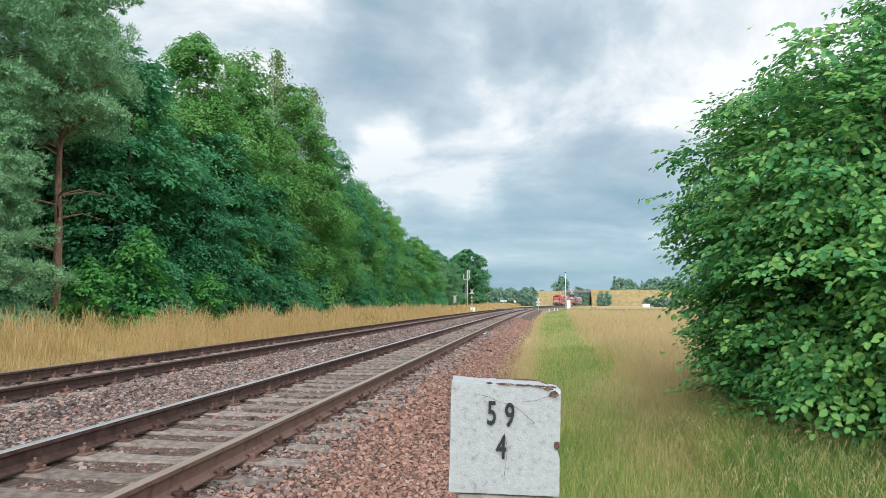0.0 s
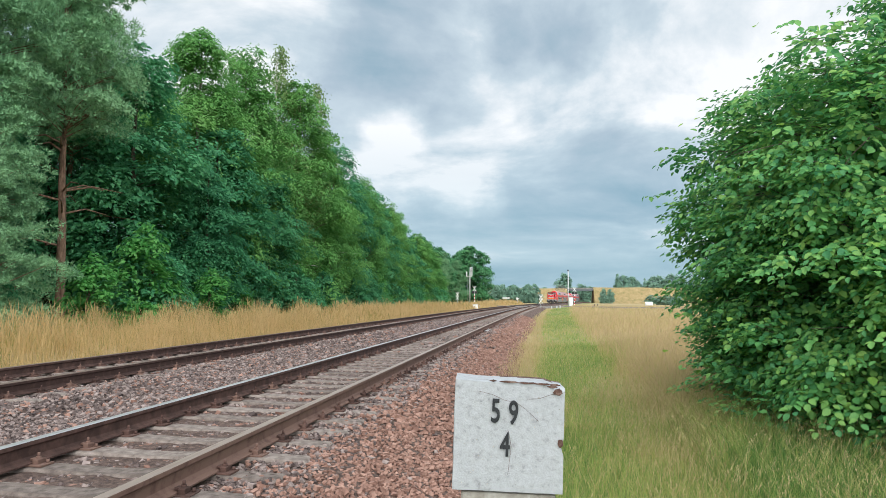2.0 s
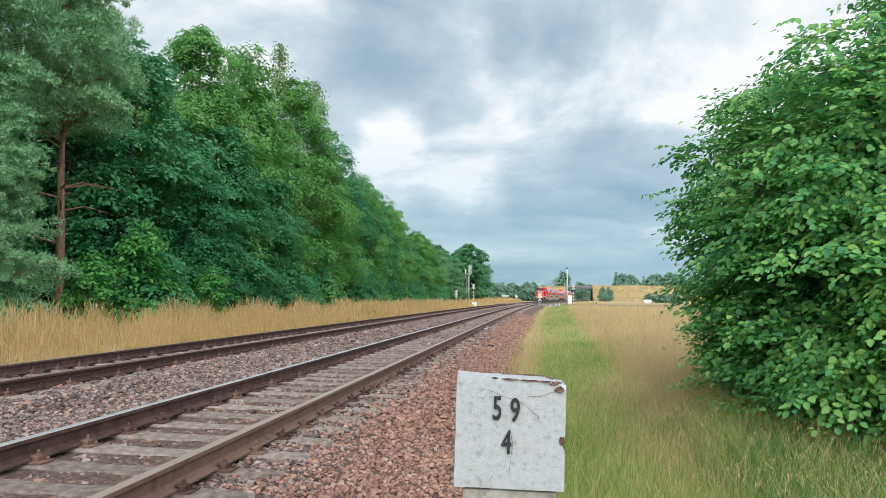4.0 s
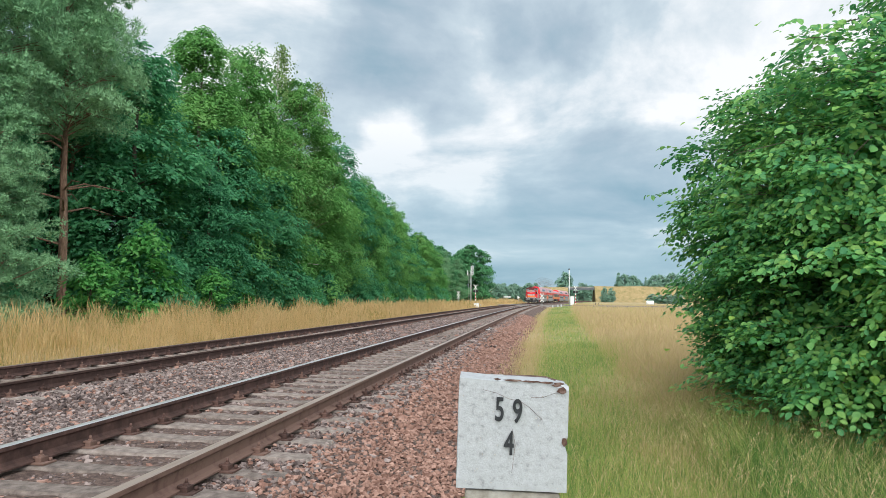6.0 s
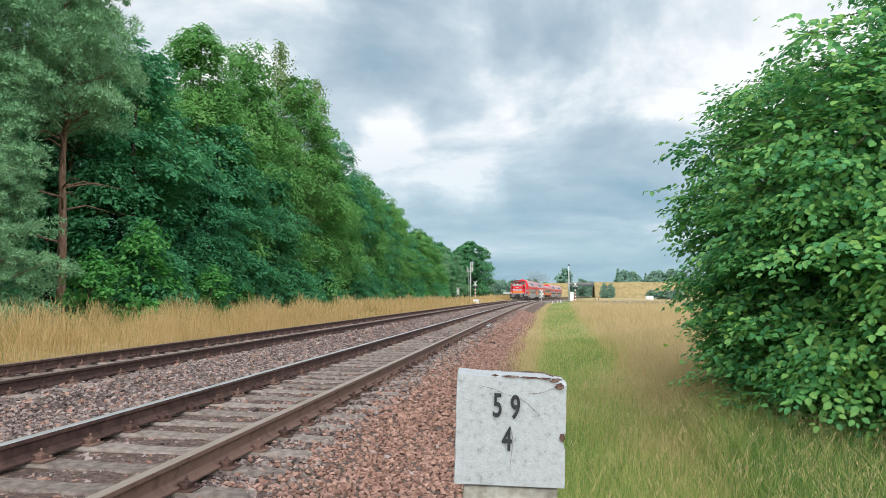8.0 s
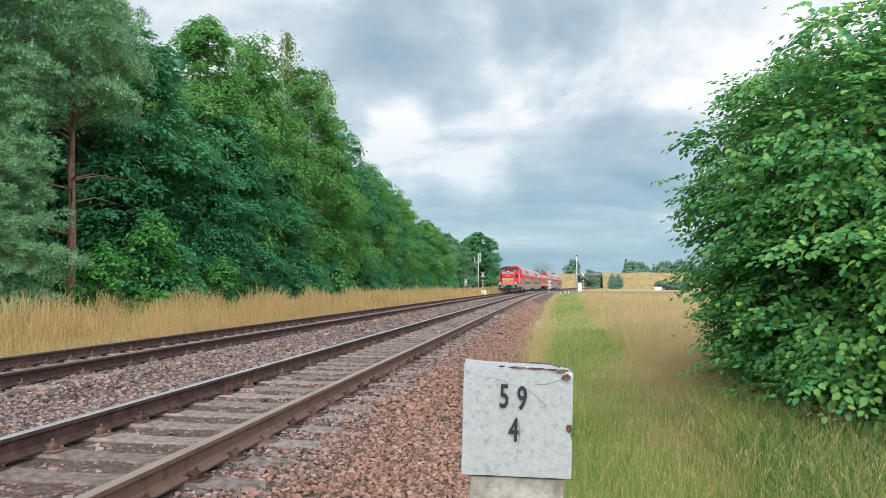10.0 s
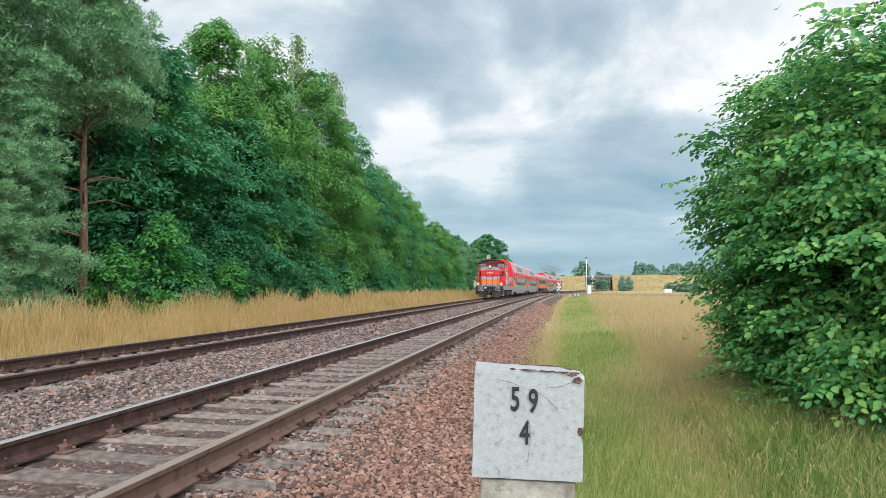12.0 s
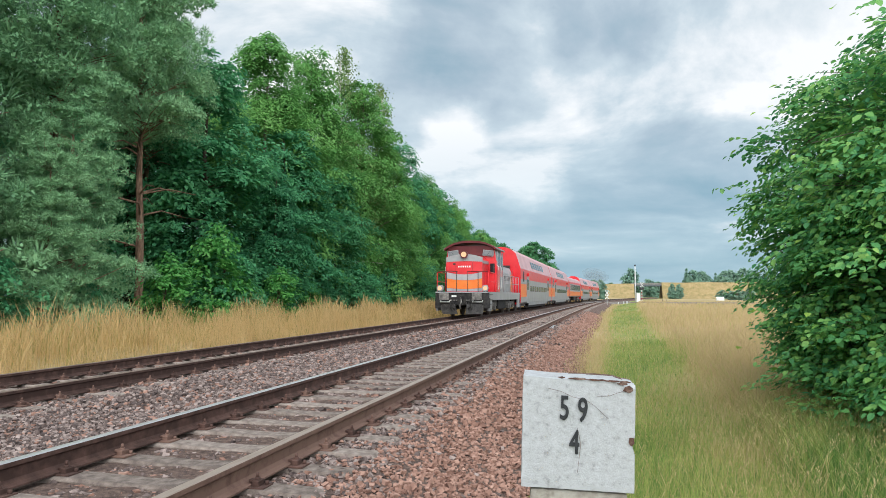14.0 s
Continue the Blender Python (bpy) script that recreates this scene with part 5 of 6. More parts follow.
def crossing_signal(x, y, h):
    root = post_thing("crossing_signal", "level crossing light on a red and white post with white cross", "crossing signal", x, y, group="crossing lights")
    n = 8
    for k in range(n):
        bm = bmesh.new()
        z0, z1 = h * 0.62 * k / n, h * 0.62 * (k + 1) / n
        tube(bm, [(0, 0, z0), (0, 0, z1)], [0.075, 0.075], 10)
        part("post_band", bm, (M_RED, M_WHITE)[k % 2], root)
    bm = bmesh.new()
    tube(bm, [(0, 0, h * 0.62), (0, 0, h)], [0.05, 0.05], 8)
    part("upper_post", bm, M_GREYPAINT, root)
    for s in (-0.26, 0.26):
        bm = bmesh.new()
        block(bm, (s, -0.06, h * 0.70), (0.44, 0.06, 0.44), 0.03)
        b = part("backing_board", bm, M_DARK, root)
        bm = bmesh.new()
        tube(bm, [(s, -0.1, h * 0.70), (s, -0.2, h * 0.70)], [0.11, 0.12], 12)
        part("lamp", bm, M_DARK, b)
    cross_arms(root, h * 0.88, 1.15)
    return root


def cross_sign(x, y, h, label):
    root = post_thing("saint_andrew_cross", label, "railway sign", x, y, group="crosses at the crossing")
    bm = bmesh.new()
    tube(bm, [(0, 0, 0), (0, 0, h)], [0.04, 0.04], 8)
    part("post", bm, M_GREYPAINT, root)
    cross_arms(root, h - 0.45, 1.05)
    cross_arms(root, h - 1.0, 1.05)
    return root


def make_crossing_things():
    x, y = far_place(2.04, 146)
    root = post_thing("mast", "slim pale steel mast beside the crossing", "mast", x, y)
    bm = bmesh.new()
    tube(bm, [(0, 0, 0), (0, 0, 3.5), (0, 0, 7.3)], [0.13, 0.11, 0.085], 10)
    part("pole", bm, M_GREYPAINT, root)
    bm = bmesh.new()
    block(bm, (0, 0, 7.35), (0.3, 0.16, 0.3), 0.02)
    part("cap", bm, M_DARK, root)
    x, y = far_place(2.26, 144)
    root = post_thing("relay_cabinet", "white metal relay cabinet standing by the crossing", "cabinet", x, y)
    bm = bmesh.new()
    block(bm, (0, 0, 0.98), (0.72, 0.6, 1.8), 0.02)
    part("body", bm, M_WHITE, root)
    bm = bmesh.new()
    block(bm, (0, 0, 1.92), (0.8, 0.7, 0.08), 0.02)
    part("roof", bm, M_WHITE, root)
    bm = bmesh.new()
    block(bm, (0, 0, 0.04), (0.76, 0.64, 0.14), 0.01)
    part("plinth", bm, M_CONCRETE, root)
    crossing_signal(*far_place(2.52, 143), 4.0)
    crossing_signal(*far_place(-5.37, 125), 3.6)
    cross_sign(*far_place(-0.10, 115), 2.5, "white double cross sign on a grey post beside the rails")
    cross_sign(*far_place(-6.73, 130), 2.5, "white double cross sign before the woods")
    # signal mast at the wood's edge
    x, y = far_place(-5.73, 150)
    root = post_thing("railway_signal", "tall railway light signal with ladder and platform", "railway signal", x, y)
    bm = bmesh.new()
    tube(bm, [(0, 0, 0), (0, 0, 7.9)], [0.1, 0.08], 10)
    part("pole", bm, M_GREYPAINT, root)
    for z, w, h in ((7.5, 0.5, 0.9), (6.5, 0.5, 0.9)):
        bm = bmesh.new()
        block(bm, (0.28, -0.15, z), (w, 0.2, h), 0.04)
        head = part("signal_head", bm, M_GREYPAINT, root)
        for k in (-0.22, 0.22):
            bm = bmesh.new()
            tube(bm, [(0.28, -0.25, z + k), (0.28, -0.42, z + k)], [0.11, 0.12], 10)
            part("lamp_hood", bm, M_DARK, head)
    bm = bmesh.new()
    block(bm, (-0.2, -0.05, 6.0), (1.1, 0.6, 0.06), 0.01)
    part("platform", bm, M_WHITE, root)
    for s in (-0.75, 0.35):
        bm = bmesh.new()
        block(bm, (s, -0.05, 6.5), (0.05, 0.6, 1.0), 0.01)
        part("guard", bm, M_WHITE, root)
    bm = bmesh.new()
    for s in (-0.18, 0.18):
        tube(bm, [(s - 0.3, 0.1, 0.3), (s - 0.3, 0.1, 7.0)], [0.02, 0.02], 5)
    for k in range(20):
        tube(bm, [(-0.48, 0.1, 0.5 + k * 0.33), (-0.12, 0.1, 0.5 + k * 0.33)], [0.014, 0.014], 4)
    part("ladder", bm, M_GREYPAINT, root)
    # small white cabinet and concrete stubs by the rails
    x, y = far_place(-5.3, 105)
    root = post_thing("track_cabinet", "low white metal cabinet on the grass beside the rails", "cabinet", x, y)
    bm = bmesh.new()
    block(bm, (0, 0, 0.36), (0.72, 0.5, 0.66), 0.03)
    part("body", bm, M_WHITE, root)
    bm = bmesh.new()
    block(bm, (0, 0, 0.72), (0.8, 0.58, 0.07), 0.02)
    part("lid", bm, M_WHITE, root)
    stub = None
    for a, d in ((-4.95, 112), (-4.15, 116), (-3.88, 117), (-2.7, 124), (0.75, 128), (1.15, 130), (1.4, 126)):
        x, y = far_place(a, d)
        m = pose(x, y, float(ground_z(x, y)) - 0.03)
        if stub is None:
            stub = tagged(new("marker_stub"), "short white concrete marker stub beside the line", "marker post", "stubs by the line")
            stub.matrix_basis = m
            bm = bmesh.new()
            block(bm, (0, 0, 0.25), (0.2, 0.18, 0.5), 0.03, taper=0.9)
            part("shaft", bm, M_GREYPAINT, stub)
        else:
            copy_thing(stub, m)
    # road signs beyond
    for a, d, kind in ((-2.85, 185, 0), (-1.95, 190, 1), (4.05, 150, 2), (4.3, 150, 2)):
        x, y = far_place(a, d)
        root = post_thing("road_sign", ("pale direction board on a post", "white pointed road sign on a post", "short dark post in the grass")[kind], "road sign", x, y)
        bm = bmesh.new()
        tube(bm, [(0, 0, 0), (0, 0, (1.5, 1.6, 0.8)[kind])], [0.05, 0.05], 8)
        part("post", bm, M_GREYPAINT if kind < 2 else M_DARK, root)
        if kind == 0:
            bm = bmesh.new()
            block(bm, (0, -0.05, 1.6), (1.8, 0.04, 0.4), 0.01)
            part("board", bm, M_GREYPAINT, root)
        elif kind == 1:
            bm = bmesh.new()
            tube(bm, [(0, -0.06, 1.5), (0, -0.09, 1.5)], [0.5, 0.5], 3)
            part("board", bm, M_WHITE, root)
    x, y = far_place(8.15, 200)
    root = post_thing("hay_bale", "white wrapped hay bale lying on the meadow", "bale", x, y)
    bm = bmesh.new()
    tube(bm, [(-0.95, 0, 0.62), (-0.85, 0, 0.62), (0.85, 0, 0.62), (0.95, 0, 0.62)], [0.5, 0.62, 0.62, 0.5], 18)
    part("wrapping", bm, M_WHITE, root)


make_crossing_things()


# ---- train ----
T_RED = surface("train_red", [(0.52, 0.006, 0.016), (0.66, 0.012, 0.024), (0.72, 0.024, 0.036)], scale=1.5, rough=0.32, bump=0.05, bump_scale=3, by="", spec=0.5)
T_ORANGE = surface("train_orange", [(0.72, 0.13, 0.012), (0.84, 0.185, 0.022), (0.88, 0.23, 0.045)], scale=1.5, rough=0.35, bump=0.05, bump_scale=3, by="", spec=0.5)
T_GREY = surface("train_grey", [(0.22, 0.235, 0.255), (0.29, 0.305, 0.33), (0.36, 0.375, 0.395)], scale=1.5, rough=0.4, bump=0.05, bump_scale=3, by="", spec=0.5)
# pinkish grey: sky reflection on the upper sides and roof painted into the colour
T_ROOF = surface("train_roof_sky_sheen", [(0.46, 0.25, 0.275), (0.56, 0.32, 0.345), (0.62, 0.40, 0.42)], scale=0.8, rough=0.4, bump=0.05, bump_scale=3, by="", spec=0.5)
T_BAND = surface("band_pale_grey", [(0.34, 0.34, 0.37), (0.44, 0.44, 0.47)], scale=2.5, rough=0.4, bump=0.05, by="")
T_BOGIE = surface("bogie_dusty_grey", [(0.06, 0.06, 0.062), (0.16, 0.155, 0.15), (0.30, 0.285, 0.27)], scale=6, rough=0.7, bump=0.3, bump_scale=30, by="")
T_ROOFRED = surface("cab_roof_maroon", [(0.09, 0.016, 0.02), (0.15, 0.024, 0.03)], scale=2, rough=0.5, bump=0.1, by="")
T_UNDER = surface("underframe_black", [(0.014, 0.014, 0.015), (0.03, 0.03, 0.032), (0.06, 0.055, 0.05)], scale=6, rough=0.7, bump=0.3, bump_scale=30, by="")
T_WHEEL = surface("wheel_steel", [(0.06, 0.05, 0.045), (0.12, 0.10, 0.09)], scale=6, rough=0.5, metal=0.6, by="")
T_GLASS = glass("train_window", (0.008, 0.010, 0.012), 0.08)
T_LAMP = glow("headlamp_glow", (1.0, 0.60, 0.33), 0.75)
# lighter than the other panes: the reflected sky is in its base colour
T_PALEGLASS = glass("cab_glass_sky_sheen", (0.16, 0.18, 0.20), 0.06)
T_PLOUGH = surface("plough_grey", [(0.035, 0.036, 0.038), (0.085, 0.085, 0.088), (0.16, 0.155, 0.15)], scale=6, rough=0.7, by="")


def sweep_body(bm, prof, y0, y1, mats):
    """A car body: a closed cross-section from y0 to y1 with a paint for every strip."""
    rings = [[bm.verts.new((x, y, z)) for x, z in prof] for y in (y0, y1)]
    n = len(prof)
    for k in range(n):
        f = bm.faces.new((rings[0][k], rings[0][(k + 1) % n], rings[1][(k + 1) % n], rings[1][k]))
        f.material_index = mats[k]
    return rings


def wheelset(parent, y, r=0.46):
    bm = bmesh.new()
    for s in (-1, 1):
        tube(bm, [(s * 0.70, 0, 0), (s * 0.73, 0, 0), (s * 0.735, 0, 0), (s * 0.84, 0, 0)], [r + 0.03, r + 0.03, r, r - 0.008], 24)
        for k in range(6):
            a = k * math.pi / 3
            block(bm, (s * 0.845, math.cos(a) * r * 0.5, math.sin(a) * r * 0.5), (0.02, 0.07, r * 0.7), rot=Matrix.Rotation(a - math.pi / 2, 4, "X"))
    tube(bm, [(-0.95, 0, 0), (0.95, 0, 0)], [0.07, 0.07], 8)
    w = part("wheelset", bm, T_WHEEL, parent)
    w.matrix_basis = pose(0, y, r)


def bogie(root, y, base=2.5, z=0.5):
    bm = bmesh.new()
    for s in (-1, 1):
        block(bm, (s * 1.05, 0, z + 0.12), (0.12, base + 1.1, 0.24), 0.03)
        for a in (-base / 2, base / 2):
            block(bm, (s * 1.08, a, z - 0.02), (0.2, 0.34, 0.34), 0.03)
            tube(bm, [(s * 1.1, a - 0.3, z), (s * 1.1, a - 0.3, z + 0.35)], [0.09, 0.09], 8)
            tube(bm, [(s * 1.1, a + 0.3, z), (s * 1.1, a + 0.3, z + 0.35)], [0.09, 0.09], 8)
        block(bm, (s * 1.05, 0, z), (0.14, 0.5, 0.4), 0.04)
    block(bm, (0, 0, z + 0.1), (2.1, 0.6, 0.25), 0.03)
    b = part("bogie", bm, T_BOGIE, root)
    b.matrix_basis = pose(0, y, 0)
    for a in (-base / 2, base / 2):
        wheelset(b, a)


def plate(name, c, s, mat, parent, bevel=0.01, rot=None, label=""):
    bm = bmesh.new()
    block(bm, c, s, bevel, rot)
    return part(name, bm, mat, parent, label)


def pipe(name, pts, r, mat, parent, sides=6):
    bm = bmesh.new()
    tube(bm, pts, [r] * len(pts), sides)
    return part(name, bm, mat, parent)


def make_locomotive():
    """Front at y = 0, the cab behind a short hood, the long hood after it."""
    root = tagged(new("locomotive"), "red, grey and orange diesel locomotive with lit headlamps", "locomotive")
    # underframe and skirts
    plate("underframe", (0, 7.1, 1.08), (2.75, 13.0, 0.34), T_UNDER, root, 0.02)
    for s in (-1, 1):
        plate("side_skirt", (s * 1.40, 7.2, 1.06), (0.05, 12.6, 0.40), T_GREY, root, 0.01)
        for y in (1.2, 12.9):
            plate("step_well", (s * 1.38, y, 0.62), (0.10, 0.95, 0.62), T_GREY, root, 0.015)
    plate("walkway", (0, 7.1, 1.28), (2.84, 13.2, 0.06), T_GREY, root, 0.01)
    for y in (0.62, 13.6):
        plate("buffer_beam", (0, y, 0.95), (2.86, 0.12, 0.66), T_UNDER, root, 0.02)
    for s in (-1, 1):
        b = pipe("buffer", [(s * 0.875, 0.6, 1.05), (s * 0.875, 0.2, 1.05)], 0.12, T_UNDER, root, 12)
        plate("buffer_head", (s * 0.875, 0.14, 1.05), (0.52, 0.07, 0.36), T_BOGIE, b, 0.03)
        b = pipe("buffer", [(s * 0.875, 13.6, 1.05), (s * 0.875, 14.05, 1.05)], 0.12, T_UNDER, root, 12)
        plate("corner_plate", (s * 1.3, 0.75, 0.72), (0.30, 0.35, 0.55), T_UNDER, root, 0.02)
        pipe("brake_hose", [(s * 0.4, 0.55, 0.9), (s * 0.45, 0.35, 0.75), (s * 0.52, 0.33, 0.52), (s * 0.35, 0.38, 0.42)], 0.035, T_UNDER, root)
        pipe("handrail", [(s * 0.62, 0.5, 0.86), (s * 0.62, 0.3, 0.78), (s * 1.12, 0.3, 0.78), (s * 1.12, 0.5, 0.86)], 0.03, M_WHITE, root)
    for s in (-1, 1):
        for x in (0.28, 0.40, 0.56):
            pipe("brake_hose", [(s * x, 0.55, 0.84), (s * x, 0.40, 0.70), (s * (x + 0.03), 0.36, 0.46), (s * (x - 0.05), 0.40, 0.34)], 0.028, T_UNDER, root)
            plate("hose_cock", (s * x, 0.50, 0.86), (0.07, 0.12, 0.07), T_BOGIE, root, 0.01)
        plate("lamp_bracket", (s * 1.22, 0.80, 1.30), (0.30, 0.20, 0.10), T_UNDER, root, 0.02)
        for k in range(4):
            plate("step", (s * 1.43, 1.2, 0.40 + k * 0.26), (0.16, 0.72, 0.03), T_BOGIE, root, 0.006)
    plate("coupling_hook", (0, 0.42, 1.0), (0.12, 0.4, 0.2), T_UNDER, root, 0.03)
    pipe("screw_coupling", [(0, 0.26, 1.0), (0.05, 0.2, 0.78), (-0.05, 0.2, 0.56), (0, 0.22, 0.42)], 0.05, T_BOGIE, root)
    plate("number_bars", (-0.42, 0.545, 1.08), (0.26, 0.012, 0.10), M_WHITE, root, 0.002)
    # snow plough in two wings
    for s in (-1, 1):
        bm = bmesh.new()
        vs = [bm.verts.new(c) for c in ((0.34 * s, 0.30, 0.66), (1.27 * s, 0.62, 0.66), (1.06 * s, 0.70, 0.14), (0.20 * s, 0.42, 0.14), (0.34 * s, 0.36, 0.66), (1.27 * s, 0.68, 0.66), (1.06 * s, 0.76, 0.14), (0.20 * s, 0.48, 0.14))]
        for f in ((0, 1, 2, 3), (4, 5, 6, 7), (0, 1, 5, 4), (1, 2, 6, 5), (2, 3, 7, 6), (3, 0, 4, 7)):
            bm.faces.new([vs[i] for i in f])
        bmesh.ops.recalc_face_normals(bm, faces=bm.faces)
        part("plough_blade", bm, T_PLOUGH, root)
    # short hood with painted face: grey bottom, orange, grey chevron, red, grey brow
    hw = 0.98
    top = 3.28
    prof = [(-hw, 1.3), (-hw, top - 0.30), (-hw + 0.22, top - 0.06), (0, top), (hw - 0.22, top - 0.06), (hw, top - 0.30), (hw, 1.3)]
    bm = bmesh.new()
    rings = sweep_body(bm, prof, 1.25, 3.1, [0, 0, 1, 1, 0, 0, 0])
    bm.faces.new(rings[0][::-1])
    hood = part("short_hood", bm, [T_RED, T_GREY], root)

    def face(name, z0, z1, dip0, dip1, m, w=hw - 0.02, d=0.02):
        b = bmesh.new()
        cols = [-1, -0.6, -0.3, 0, 0.3, 0.6, 1]
        fr = [[b.verts.new((c * w, 1.25 - dd, z - dip * (1 - c * c))) for c in cols] for dd, z, dip in ((d, z0, dip0), (d, z1, dip1), (0.0, z1, dip1), (0.0, z0, dip0))]
        for i in range(4):
            for k in range(6):
                b.faces.new((fr[i][k], fr[i][k + 1], fr[(i + 1) % 4][k + 1], fr[(i + 1) % 4][k]))
        part(name, b, m, hood)
    face("grey_foot", 1.34, 1.52, 0, 0.06, T_GREY)
    face("orange_band", 1.53, 2.02, 0.06, 0.10, T_ORANGE)
    face("pale_band", 2.03, 2.36, 0.10, 0.12, T_BAND)
    face("red_panel", 2.37, 2.90, 0.12, -0.04, T_RED)
    face("grey_brow", 2.91, 3.16, -0.04, -0.17, T_GREY, hw + 0.01, 0.035)
    for s in (-1, 1):
        plate("panel_seam", (s * 0.46, 1.226, 2.66), (0.018, 0.012, 0.46), T_ROOFRED, hood, 0.002)
        plate("hood_shoulder", (s * (hw + 0.012), 2.15, 2.92), (0.03, 1.8, 0.16), T_GREY, hood, 0.01)
        plate("hood_door", (s * (hw + 0.012), 2.35, 2.05), (0.03, 0.62, 1.3), T_RED, hood, 0.012)
    plate("air_intake", (-0.55, 1.222, 2.80), (0.13, 0.014, 0.08), T_UNDER, hood, 0.004)
    for k in range(6):
        plate("number_bar", (-0.30 + k * 0.12, 1.222, 2.66), (0.07, 0.012, 0.09), M_WHITE, hood, 0.002)
    b = pipe("top_headlamp", [(0, 1.35, 3.30), (0, 1.05, 3.30)], 0.20, T_ROOFRED, root, 16)
    pipe("lens", [(0, 1.06, 3.30), (0, 1.035, 3.30)], 0.145, T_LAMP, b, 16)
    for s in (-1, 1):
        b = pipe("headlamp", [(s * 1.22, 0.95, 1.50), (s * 1.22, 0.66, 1.50)], 0.17, T_GREY, root, 16)
        pipe("lens", [(s * 1.22, 0.67, 1.50), (s * 1.22, 0.645, 1.50)], 0.115, T_LAMP, b, 16)
    # cab with arched roof
    cw = 1.44
    prof = [(-cw, 1.3), (-cw, 2.2), (-cw, 3.05), (-cw + 0.10, 3.72), (cw - 0.10, 3.72), (cw, 3.05), (cw, 2.2), (cw, 1.3)]
    bm = bmesh.new()
    rings = sweep_body(bm, prof, 3.1, 5.5, [1, 0, 1, 1, 1, 0, 1, 1])
    for r, fl in ((rings[0], True), (rings[1], False)):
        bm.faces.new(r[::-1] if fl else r).material_index = 0
    cab = part("cab", bm, [T_RED, T_GREY], root)
    roofp = [(cw + 0.06) * c for c in (-1, -0.93, -0.8, -0.6, -0.3, 0, 0.3, 0.6, 0.8, 0.93, 1)]
    bm = bmesh.new()
    prof = [(x, 3.72 + 0.46 * (1 - abs(x / (cw + 0.06)) ** 2.6)) for x in roofp] + [(x, 3.64 + 0.42 * (1 - abs(x / (cw + 0.06)) ** 2.6)) for x in roofp[::-1]]
    rings = sweep_body(bm, prof, 2.8, 5.75, [0] * 22)
    bm.faces.new(rings[0][::-1])
    bm.faces.new(rings[1])
    bmesh.ops.recalc_face_normals(bm, faces=bm.faces)
    part("cab_roof", bm, T_ROOFRED, root, "dark red arched cab roof with overhang")
    # maroon plate added: the red cab front painted as shaded under the roof
    plate("cab_brow", (0, 3.05, 3.62), (2.62, 0.10, 0.56), T_ROOFRED, root, 0.02)
    for s in (-1, 1):
        w = plate("cab_window", (s * 1.0, 2.985, 3.47), (0.62, 0.04, 0.34), T_GREY, cab, 0.03, Matrix.Rotation(s * radians(7), 4, "Y"), "grey framed cab window under the roof")
        plate("pane", (s * 1.0, 2.962, 3.47), (0.53, 0.02, 0.26), T_PALEGLASS, w, 0.02, Matrix.Rotation(s * radians(7), 4, "Y"))
        plate("wiper", (s * 1.02, 2.945, 3.46), (0.02, 0.012, 0.24), T_UNDER, w, 0.003, Matrix.Rotation(s * radians(35), 4, "Y"))
        for y in (3.35, 4.25):
            pipe("grab_rail", [(s * 1.50, y, 1.45), (s * 1.54, y, 1.6), (s * 1.54, y, 2.7), (s * 1.47, y, 2.8)], 0.022, M_WHITE, cab)
        plate("cab_door", (s * 1.452, 3.8, 2.02), (0.03, 0.74, 1.4), T_RED, cab, 0.012)
        plate("cab_gutter", (s * 1.49, 4.3, 3.73), (0.05, 2.9, 0.07), T_GREY, cab, 0.01)
        plate("cab_window", (s * 1.22, 3.08, 2.62), (0.26, 0.03, 0.55), T_GLASS, cab, 0.02)
        plate("side_window", (s * 1.43, 4.0, 2.95), (0.04, 0.85, 0.75), T_GLASS, cab, 0.02)
        plate("side_window", (s * 1.43, 5.05, 2.95), (0.04, 0.55, 0.75), T_GLASS, cab, 0.02)
        for y in (3.5, 4.6, 5.4):
            plate("pillar", (s * 1.445, y, 2.5), (0.04, 0.10, 2.2), T_GREY, cab, 0.01)
        plate("red_side_panel", (s * 1.445, 3.3, 2.1), (0.03, 0.35, 1.4), T_RED, cab, 0.01)
    # long hood
    prof = [(-hw, 1.3), (-hw, 2.55), (-hw + 0.2, 2.98), (0, 3.05), (hw - 0.2, 2.98), (hw, 2.55), (hw, 1.3)]
    bm = bmesh.new()
    rings = sweep_body(bm, prof, 5.5, 13.1, [1, 1, 1, 1, 1, 1, 1])
    bm.faces.new(rings[1])
    lh = part("long_hood", bm, [T_RED, T_GREY], root)
    for s in (-1, 1):
        for k in range(7):
            m = T_ORANGE if k in (0, 6) else T_GREY
            plate("engine_door", (s * (hw + 0.012), 6.15 + k * 1.02, 1.95), (0.03, 0.94, 1.1), m, lh, 0.012)
            for j in range(4):
                plate("vent_slat", (s * (hw + 0.032), 6.15 + k * 1.02, 2.1 + j * 0.08), (0.016, 0.6, 0.035), T_UNDER, lh, 0.003)
        plate("red_end_panel", (s * (hw + 0.014), 12.9, 2.1), (0.032, 0.5, 1.5), T_RED, lh, 0.01)
    pipe("exhaust", [(0, 8.2, 3.0), (0, 8.2, 3.35)], 0.18, T_UNDER, root, 12)
    plate("radiator_fan", (0, 11.5, 3.08), (1.3, 1.3, 0.12), T_UNDER, root, 0.03)
